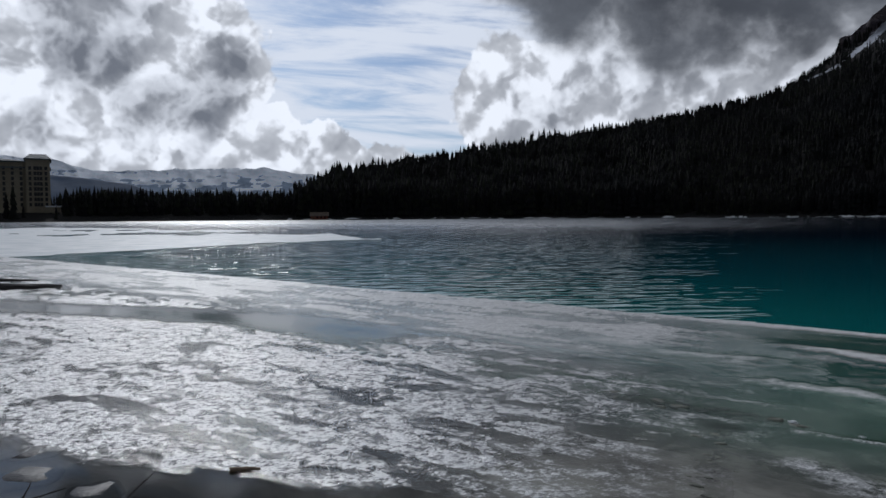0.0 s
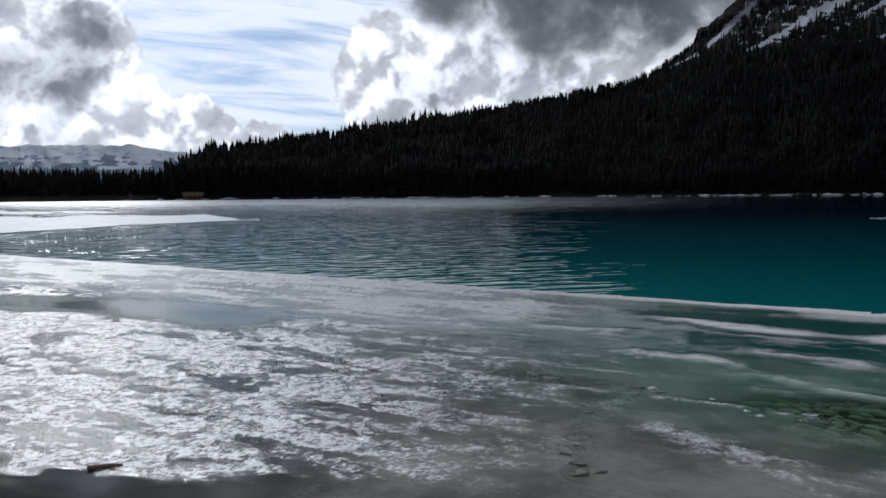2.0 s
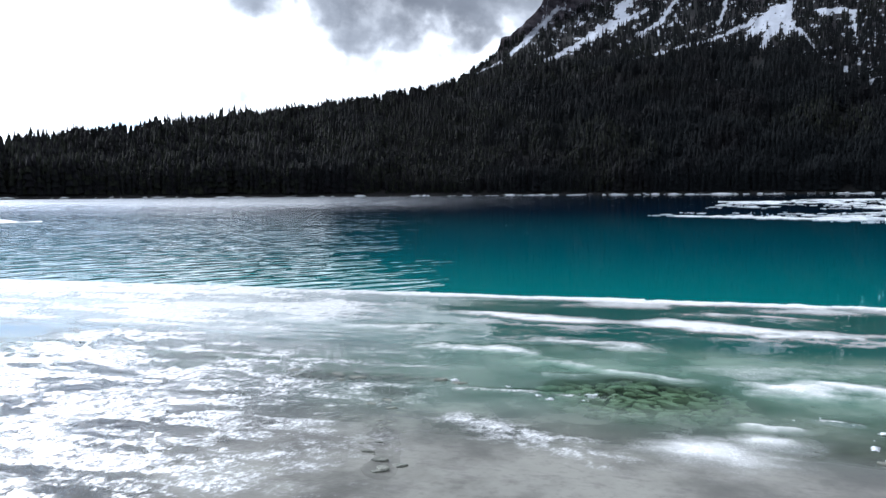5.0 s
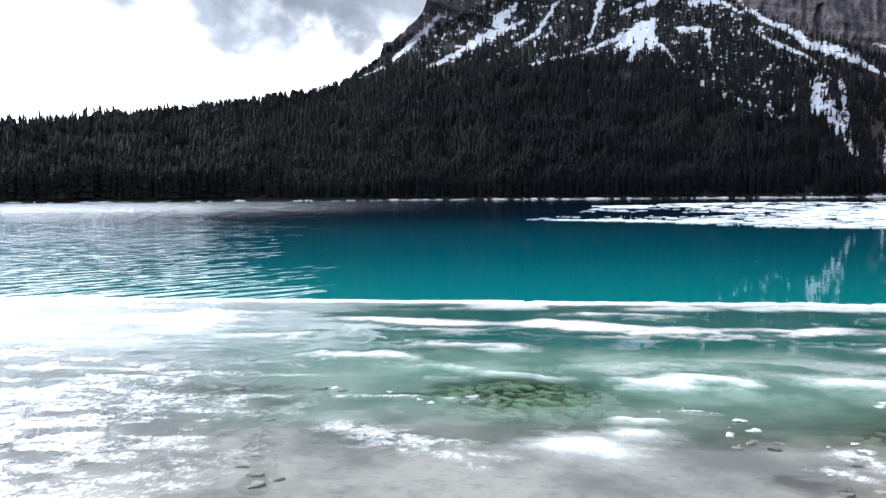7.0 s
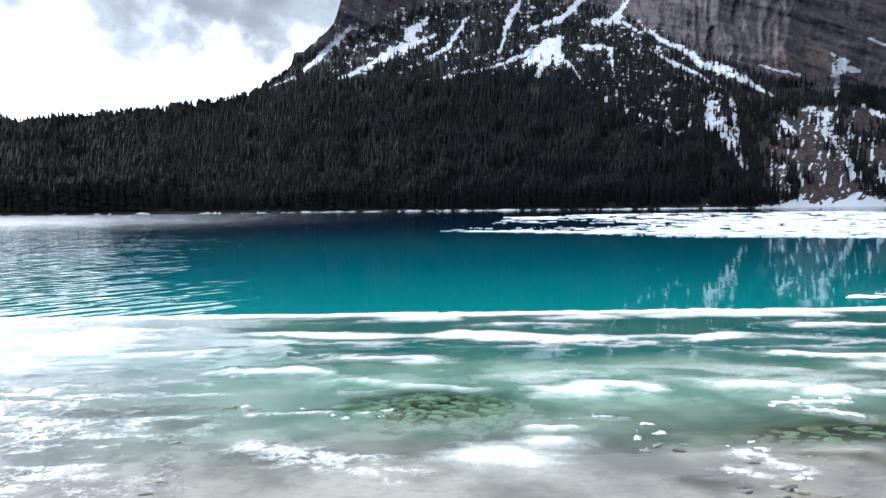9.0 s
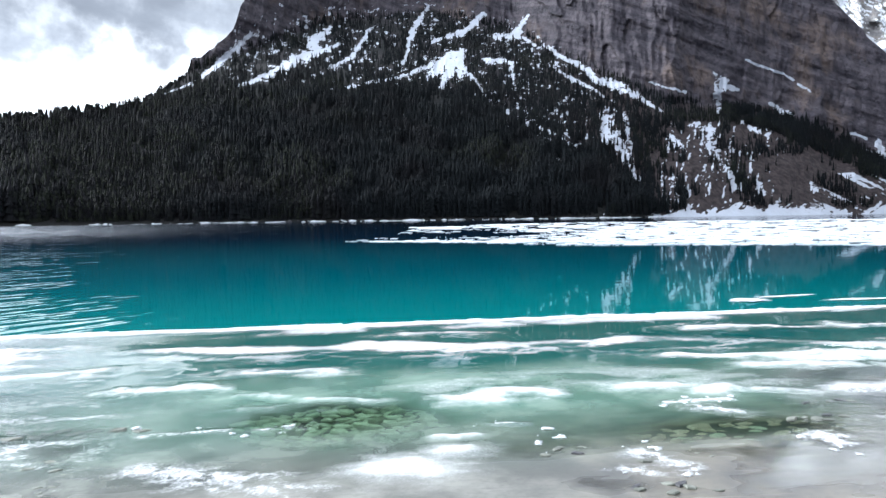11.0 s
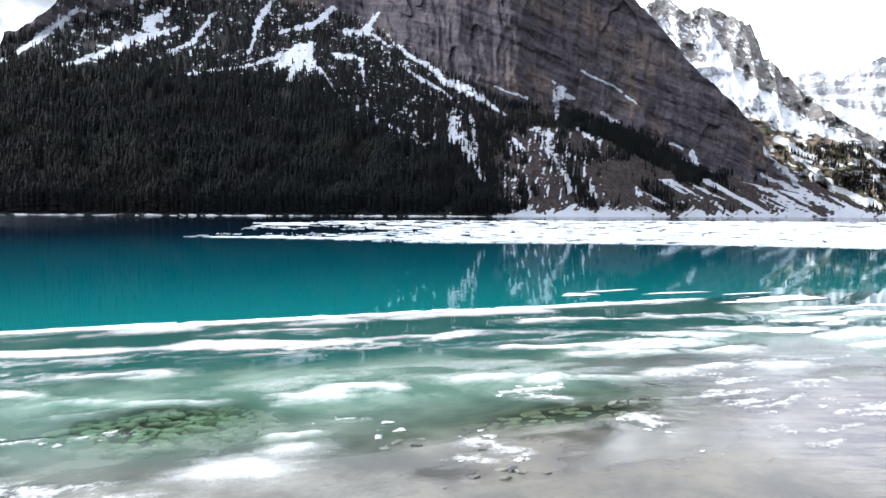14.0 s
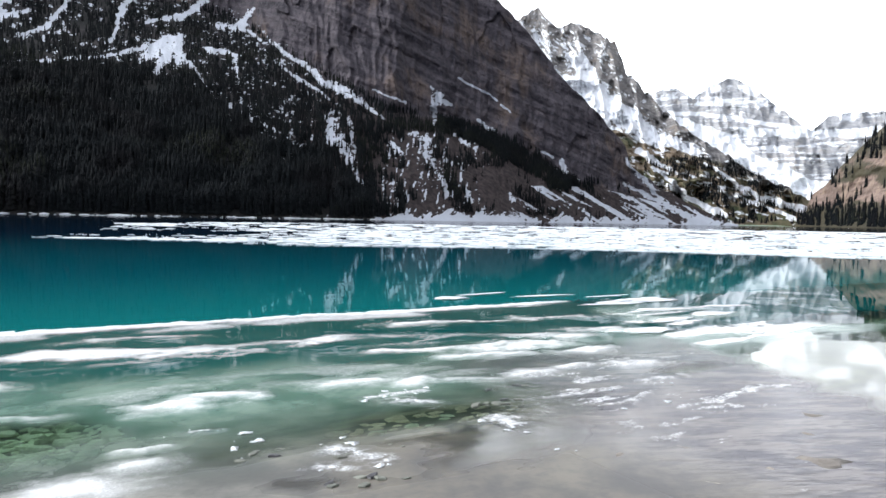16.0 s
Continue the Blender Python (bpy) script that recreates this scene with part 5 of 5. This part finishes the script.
# ---- snow banks and boulders on the far shore ----
def lumps(name, places, sizes, mat, label, category, seed=1):
    rng = np.random.default_rng(seed)
    bm = bmesh.new()
    bmesh.ops.create_icosphere(bm, subdivisions=1, radius=1.0)
    v0 = np.array([v.co[:] for v in bm.verts])
    f0 = np.array([[v.index for v in f.verts] for f in bm.faces])
    bm.free()
    V, F = [], []
    for k, (p, s) in enumerate(zip(places, sizes)):
        q = v0 * rng.uniform(0.7, 1.25, (len(v0), 1)) * np.array(s)
        t = math.atan2(-p[0], p[1])
        V.append(np.stack([q[:, 0] * math.cos(t) - q[:, 1] * math.sin(t), q[:, 0] * math.sin(t) + q[:, 1] * math.cos(t), q[:, 2]], -1) + p)
        F.append(f0 + k * len(v0))
    return tagged(mesh_object(name, np.concatenate(V), np.concatenate(F), mat, True), label, category, kind="stuff")


a = np.concatenate([rng.uniform(-30, -9, 90), rng.uniform(-9, 66, 760)])
a = a[fbm(a * 1.6, a * 0, 4, 403, 0.65) + 0.15 * rng.normal(0, 1, len(a)) > 0.46]
r = foot_r(a) - rng.uniform(0, 5, len(a))
x, y = polar(a, r)
lumps("shore_snow", np.stack([x, y, 0 * x + 0.15], -1), np.stack([rng.uniform(0.15, 1, len(a)) ** 2 * 7 * (fbm(a * 0.9, a * 0, 3, 401) + 0.2), rng.uniform(0.5, 1.4, len(a)), rng.uniform(0.3, 1, len(a)) ** 2 * 0.95], -1),
      snow_stuff, "white snow remnants along the far shore", "snow", 11)
a = rng.uniform(-34, 66, 420)
x, y = polar(a, foot_r(a) - rng.uniform(-3, 3, len(a)))
lumps("shore_boulders", np.stack([x, y, 0 * x + 0.2], -1), np.stack([rng.uniform(0.5, 2.2, len(a)), rng.uniform(0.5, 1.6, len(a)), rng.uniform(0.4, 1.3, len(a))], -1),
      stone_dark, "dark boulders along the far shore", "boulder", 12)


# ---- hotel and cabin ----
def build_hotel():
    x0, y0 = polar(-29.2, 432.0)
    hotel = new("hotel")
    hotel.matrix_world = Matrix.Translation((x0, y0, 0.6)) @ Matrix.Rotation(radians(29.2), 4, "Z")
    tagged(hotel, "tall cream hotel block with dark roof on the shore", "hotel")
    w, dp, ht = 62.0, 22.0, 31.0
    part("wall", block(bmesh.new(), -w / 2, dp / 2, ht / 2, w, dp, ht), hotel_wall, hotel)
    part("corner_tower", block(bmesh.new(), -5.6, -0.7, 16.2, 11.2, 3.0, 32.4), hotel_wall, hotel)
    part("cornice", block(bmesh.new(), -w / 2, dp / 2 - 0.4, ht - 2.8, w + 1.0, dp + 1.0, 0.7), hotel_roof, hotel)
    for name, cx, cw, cy, cd, z, rise in (("roof", -w / 2 - 5.6, w - 11.0, dp / 2, dp + 1.8, ht, 1.6), ("tower_roof", -5.6, 12.8, dp / 2 - 1, dp + 4.0, 32.4, 3.0)):
        bm = bmesh.new()
        lo = [bm.verts.new((cx + sx * cw / 2, cy + sy * cd / 2, z)) for sx, sy in ((-1, -1), (1, -1), (1, 1), (-1, 1))]
        lip = [bm.verts.new((v.co.x, v.co.y, z + 0.6)) for v in lo]
        hi = [bm.verts.new((cx + sx * cw * 0.3, cy + sy * cd * 0.12, z + 0.6 + rise)) for sx, sy in ((-1, -1), (1, -1), (1, 1), (-1, 1))]
        bm.faces.new(lo[::-1])
        bm.faces.new(hi)
        for i in range(4):
            bm.faces.new((lo[i], lo[(i + 1) % 4], lip[(i + 1) % 4], lip[i]))
            bm.faces.new((lip[i], lip[(i + 1) % 4], hi[(i + 1) % 4], hi[i]))
        part(name, bm, hotel_roof, hotel)
    part("low_wing", block(bmesh.new(), 1.2, 4.0, 3.6, 7.0, 14.0, 7.2), hotel_wall, hotel)
    part("wing_roof", block(bmesh.new(), 1.2, 4.0, 7.6, 8.0, 15.0, 0.7, 0.2), snow_stuff, hotel, "low roof under snow")
    pane = block(bmesh.new(), 0, 0, 0, 1.25, 0.3, 1.9)
    first = part("window", pane, glass_dark, hotel)
    spots = []
    for floor in range(8):
        z = 8.6 + floor * 2.75
        for cx in (-1.9, -4.2, -5.6, -7.0, -9.3):
            spots.append((cx, -2.25, z))
        for k in range(12):
            spots.append((-13.4 - k * 3.9, -0.05, z))
    for k in range(16):
        spots.append((3.4 - k * 3.6, -3.05 if k < 2 else (-2.25 if k < 4 else -0.05), 3.4))
    first.location = spots[0]
    for sp in spots[1:]:
        ob = first.copy()
        scene.collection.objects.link(ob)
        ob.location = sp


build_hotel()


def build_cabin():
    x0, y0 = polar(-10.0, 424.0)
    cabin = new("boathouse")
    cabin.matrix_world = Matrix.Translation((x0, y0, 0.3)) @ Matrix.Rotation(radians(10), 4, "Z")
    tagged(cabin, "small red-brown wooden boathouse with a weathered roof on the far shore", "boathouse")
    red = plain("red_stained_boards", (0.16, 0.05, 0.035), (0.30, 0.10, 0.07), 0.8, 0.8, 0.02)
    shingle = plain("weathered_shingles", (0.09, 0.07, 0.055), (0.20, 0.16, 0.13), 0.9, 0.85, 0.03)
    part("wall", block(bmesh.new(), 0, 0, 1.1, 10.0, 5.0, 2.2), red, cabin)
    bm = bmesh.new()
    v = [bm.verts.new(p) for p in ((-5.6, -3.3, 2.1), (5.6, -3.3, 2.1), (5.6, 3.3, 2.1), (-5.6, 3.3, 2.1), (-5.6, 0, 4.3), (5.6, 0, 4.3),
                                   (-5.6, -3.3, 1.9), (5.6, -3.3, 1.9), (5.6, 3.3, 1.9), (-5.6, 3.3, 1.9))]
    for f in ((0, 1, 5, 4), (2, 3, 4, 5), (1, 2, 5), (3, 0, 4), (9, 8, 7, 6), (6, 7, 1, 0), (7, 8, 2, 1), (8, 9, 3, 2), (9, 6, 0, 3)):
        bm.faces.new([v[i] for i in f])
    part("roof", bm, shingle, cabin, "weathered shingle roof")
    part("deck", block(bmesh.new(), 0, -4.2, 0.1, 11.0, 3.4, 0.3), cabin_wood, cabin)
    for k in range(4):
        part("window" if k else "door", block(bmesh.new(), -3.4 + 2.2 * k, -2.52, 1.2 if k else 1.05, 1.0, 0.1, 1.0 if k else 1.9), glass_dark if k else cabin_wood, cabin)
    for k in range(5):
        part("deck_post", block(bmesh.new(), -5.0 + 2.5 * k, -5.6, -0.3, 0.25, 0.25, 0.9), cabin_wood, cabin)


build_cabin()


# ---- stones on the lake bed, ice chunks, driftwood ----
def bed_z(x, y):
    return float(np.interp(0.64 * x + 0.768 * y, [0, 0.9, 2.0, 4.0, 7.0, 9.5], [0.16, -0.01, -0.03, -0.05, -0.065, -0.40]))


def stone_mesh(name, seed, mat, flatness=0.35):
    rng = random.Random(seed)
    bm = bmesh.new()
    n = rng.randint(5, 7)
    ring = [(math.cos(6.283 * k / n + rng.uniform(-0.3, 0.3)) * rng.uniform(0.75, 1.1), math.sin(6.283 * k / n + rng.uniform(-0.3, 0.3)) * rng.uniform(0.6, 1.0)) for k in range(n)]
    lo = [bm.verts.new((0.92 * px, 0.92 * py, 0)) for px, py in ring]
    mid = [bm.verts.new((px, py, flatness * 0.6)) for px, py in ring]
    hi = [bm.verts.new((0.82 * px, 0.82 * py, flatness * rng.uniform(0.85, 1.15))) for px, py in ring]
    bm.faces.new(lo[::-1])
    bm.faces.new(hi)
    for i in range(n):
        j = (i + 1) % n
        bm.faces.new((lo[i], lo[j], mid[j], mid[i]))
        bm.faces.new((mid[i], mid[j], hi[j], hi[i]))
    me = bpy.data.meshes.new(name)
    bm.to_mesh(me)
    bm.free()
    me.materials.append(mat)
    return me


def scatter(meshes, name, label, group, s0, d0, along, across, count, size, seed, lift=0.0, close=0.64):
    """Flat stones lying in an ellipse along the shore, long sides mostly the same way."""
    rng = random.Random(seed)
    placed = []
    for k in range(count * 40):
        if len(placed) >= count:
            break
        q, p = rng.uniform(-1, 1), rng.uniform(-1, 1)
        if q * q + p * p > rng.uniform(0.75, 1.15):
            continue
        u, v, r = q * along, p * across, size * rng.choice((0.5, 0.65, 0.8, 1.0, 1.0, 1.25))
        if any(((u - a) / 1.3) ** 2 + ((v - b) / 0.8) ** 2 < (close * (r + c)) ** 2 for a, b, c in placed):
            continue
        placed.append((u, v, r))
        x, y = shore_xy(s0 + u, d0 + v)
        ob = new(name, rng.choice(meshes))
        ob.location = (x, y, bed_z(x, y) - 0.006 + lift)
        ob.rotation_euler = (rng.uniform(-0.14, 0.14), rng.uniform(-0.14, 0.14), ALONG + rng.gauss(0, 0.35) + rng.choice((0, math.pi)))
        ob.scale = (r * rng.uniform(1.05, 1.4), r * rng.uniform(0.65, 0.95), r * rng.uniform(0.55, 0.9))
        tagged(ob, label, "stone", group)


def shore_xy(s, d):
    return 0.768 * s + 0.64 * d, -0.64 * s + 0.768 * d


greens = [stone_mesh("stone", k, stone_green, 0.55) for k in range(7)]
buffs = [stone_mesh("stone", 20 + k, stone_buff, 0.5) for k in range(6)]
greys = [stone_mesh("stone", 60 + k, stone_grey, 0.5) for k in range(4)]
darks = [stone_mesh("stone", 40 + k, stone_dark, 0.5) for k in range(4)]
ALONG = math.atan2(-0.64, 0.768)
scatter(greens, "stone", "flat green-grey stone under clear shallow water", "stones in the clear window", 0.22, 6.08, 0.86, 0.54, 150, 0.080, 1)
scatter(buffs + buffs + greens[:2], "stone", "flat buff stone under shallow water", "stones by the ice margin", 3.4, 5.2, 0.95, 0.32, 62, 0.070, 2)
scatter(greys, "stone", "dark stone showing through the ice crack", "stones along the crack", -2.35, 6.05, 1.0, 0.22, 30, 0.062, 4, 0.055)
scatter(greys, "stone", "dark stone showing through the ice crack", "stones along the crack", -1.85, 5.62, 0.24, 0.16, 12, 0.055, 5, 0.012)
for k in range(6):
    scatter(greys, "stone", "grey-green stone showing through the ice crack", "stones along the crack", -1.40 - 0.09 * k + 0.05 * (-1) ** k, 4.1 + 0.26 * k, 0.13, 0.13, 4, 0.040, 30 + k, 0.063)


for s0, d0, along, across, n, size in ((1.85, 4.95, 0.25, 0.16, 8, 0.040), (2.5, 4.62, 0.30, 0.14, 8, 0.045), (2.2, 4.15, 0.55, 0.14, 8, 0.038), (4.5, 5.75, 0.30, 0.07, 8, 0.045), (4.1, 5.32, 0.35, 0.08, 10, 0.050)):
    scatter(greys + darks[:1], "stone", "small dark stone poking through silty ice", "stones in the silty ice", s0, d0, along, across, n, size, int(100 * s0), 0.066)


def lump_mesh(name, seed, mat, flat=0.45, cut=3, rough=0.45):
    rng = random.Random(seed)
    bm = bmesh.new()
    bmesh.ops.create_icosphere(bm, subdivisions=cut, radius=1.0)
    o = Vector((rng.uniform(0, 50), rng.uniform(0, 50), 3.0))
    for v in bm.verts:
        k = max(0.25, 0.9 + rough * noise.fractal(v.co * 1.4 + o, 0.9, 2.0, 5))
        v.co = Vector((v.co.x * k, v.co.y * k * 0.8, max(v.co.z, -0.25) * k * flat))
    me = bpy.data.meshes.new(name)
    bm.to_mesh(me)
    bm.free()
    for f in me.polygons:
        f.use_smooth = True
    me.materials.append(mat)
    return me


def place_lump(name, me, x, y, z, size, turn, label, category, group=""):
    ob = new(name, me)
    ob.location, ob.scale, ob.rotation_euler = (x, y, z), (size, size, size), (0, 0, turn)
    return tagged(ob, label, category, group)


chunk_meshes = [lump_mesh("ice_chunk", k, snow_stuff, 0.20, 3, 1.3) for k in range(6)]
floe_meshes = [lump_mesh("ice_floe", 30 + k, snow_stuff, 0.10, 4, 0.75) for k in range(5)]
pick = random.Random(9)
for cs, cd, n, spread in ((1.55, 5.66, 5, 0.12), (1.84, 5.45, 4, 0.05), (1.67, 5.13, 4, 0.06), (3.4, 6.0, 6, 0.25), (3.76, 5.99, 3, 0.06), (2.35, 4.81, 5, 0.08), (2.46, 4.42, 6, 0.10), (2.13, 4.52, 4, 0.08), (3.84, 4.96, 4, 0.10),
                          (3.7, 4.63, 4, 0.10), (-0.24, 5.89, 5, 0.12), (-0.9, 5.9, 6, 0.3), (3.75, 4.01, 4, 0.06), (5.2, 4.65, 5, 0.25), (5.9, 5.2, 5, 0.3)):
    for k in range(n):
        x, y = shore_xy(cs + pick.gauss(0, spread), cd + pick.gauss(0, 0.10))
        place_lump("ice_chunk", pick.choice(chunk_meshes), x, y, 0.015, pick.uniform(0.35, 1.0) ** 2 * 0.045, pick.uniform(0, 6.28), "small white lump of rotten ice on the sheet", "ice chunk", "ice lumps on the sheet")
for s, d, size, long in ((8.19, 12.67, 0.27, 1.3), (11.66, 10.75, 0.42, 2.2), (9.2, 13.1, 0.12, 5.0), (10.4, 12.3, 0.12, 6.0), (11.6, 11.7, 0.10, 6.0), (8.9, 10.9, 0.10, 4.0), (10.6, 10.6, 0.14, 5.0),
                         (9.9, 8.4, 0.20, 2.5), (10.8, 9.5, 0.22, 3.0), (8.75, 7.75, 0.26, 1.8), (12.6, 9.4, 0.16, 4.0), (11.3, 8.6, 0.14, 4.0)):
    x, y = shore_xy(s, d)
    ob = place_lump("ice_floe", pick.choice(floe_meshes), x, y, 0.012, size, pick.uniform(-0.12, 0.12) + ALONG, "flat white ice floe adrift at the margin", "ice floe", "ice floes at the margin")
    ob.scale = (size * long, size, 0.6 * size)


def log_mesh(name, length, radius, seed, mat):
    """A tapering, slightly bent stick with knots."""
    rng = random.Random(seed)
    bm = bmesh.new()
    rings = []
    n, m = 14, 9
    for i in range(n):
        t = i / (n - 1)
        r = radius * (1 - 0.45 * t) * (1 + 0.12 * math.sin(9 * t + seed))
        cx, cz = 0.05 * length * math.sin(2.3 * t + seed), 0.02 * length * math.sin(3.7 * t)
        rings.append([bm.verts.new((t * length, cx + r * math.cos(6.283 * k / m) * rng.uniform(0.85, 1.12), cz + r * math.sin(6.283 * k / m) * rng.uniform(0.85, 1.12))) for k in range(m)])
    for a, b in zip(rings, rings[1:]):
        for k in range(m):
            bm.faces.new((a[k], a[(k + 1) % m], b[(k + 1) % m], b[k]))
    bm.faces.new(rings[0][::-1])
    bm.faces.new(rings[-1])
    bm.normal_update()
    me = bpy.data.meshes.new(name)
    bm.to_mesh(me)
    bm.free()
    me.materials.append(mat)
    return me


for x, y, length, radius, turn, z in ((-9.35, 17.0, 5.0, 0.15, math.pi + 0.35, -0.05), (-11.0, 18.9, 3.0, 0.06, math.pi + 0.3, -0.01)):
    ob = new("driftwood_log", log_mesh("driftwood_log", length, radius, 4, timber_dark))
    ob.location, ob.rotation_euler = (x, y, z), (0, 0, turn)
    tagged(ob, "dark waterlogged log lying in the ice", "log")
bark = new("driftwood_piece", log_mesh("driftwood_piece", 0.20, 0.02, 2, plain("wet_driftwood", (0.13, 0.09, 0.065), (0.32, 0.24, 0.17), 14.0, 0.6, 0.004)))
bark.location, bark.rotation_euler = (-1.43, 4.58, 0.018), (0, 0, 0.25)
tagged(bark, "short brown driftwood piece in shallow water", "driftwood")
for x, y, length, turn, tilt in ((-2.62, 4.05, 0.35, 0.6, -0.2), (-2.55, 4.1, 0.2, 1.7, -0.5), (-1.95, 4.12, 0.3, 1.2, -0.4), (-2.7, 4.2, 0.3, 2.4, -0.15)):
    twig = new("twig", log_mesh("twig", length, 0.006, 3, timber_dark))
    twig.location, twig.rotation_euler = (x, y, -0.02), (0, tilt, turn)
    tagged(twig, "thin dark twig sticking out of the water", "twig", "twigs at the margin")
pale = plain("pale_buff_rock", (0.16, 0.14, 0.12), (0.31, 0.27, 0.23), 4.0, 0.6, 0.02)
pale_slabs = [lump_mesh("rock_slab", 80 + k, pale, 0.09, 2, 0.5) for k in range(4)]
for cs, cd, size, turn in ((4.06, 3.77, 0.30, 0.3), (4.6, 3.62, 0.24, 1.2), (5.2, 2.95, 0.42, 2.0), (5.75, 3.4, 0.30, 0.6), (4.75, 3.05, 0.26, 2.8), (6.3, 3.7, 0.34, 1.7), (3.3, 3.55, 0.22, 0.9),
                           (5.4, 3.95, 0.22, 0.2), (6.0, 2.7, 0.36, 2.4), (4.2, 3.05, 0.24, 1.5), (3.7, 3.1, 0.20, 0.1), (6.9, 3.3, 0.3, 1.0)):
    x, y = shore_xy(cs, cd)
    place_lump("rock_slab", pick.choice(pale_slabs), x, y, -0.001, 0.62 * size, turn, "flat pale buff rock slab in silty shallow ice", "rock", "slabs by the shore")
slab_meshes = [lump_mesh("rock_slab", 60 + k, stone_dark, 0.12, 2, 0.5) for k in range(5)]
for x, y, size, turn in ((-2.75, 4.55, 0.40, 0.2), (-3.0, 5.05, 0.35, 1.1), (-2.2, 4.3, 0.34, 2.0), (-2.95, 4.1, 0.45, 2.9), (-1.7, 3.95, 0.4, 0.8), (-3.5, 4.9, 0.5, 4.0), (-1.0, 3.9, 0.3, 2.2), (0.82, 3.92, 0.26, 0.4), (1.37, 3.73, 0.24, 1.5), (0.45, 3.8, 0.2, 3.0), (1.75, 3.6, 0.2, 2.2)):
    place_lump("rock_slab", pick.choice(slab_meshes), x, y, -0.008 if x < 0 else -0.010, 0.7 * size, turn, "flat dark rock slab in shallow water and ice", "rock", "slabs by the shore")
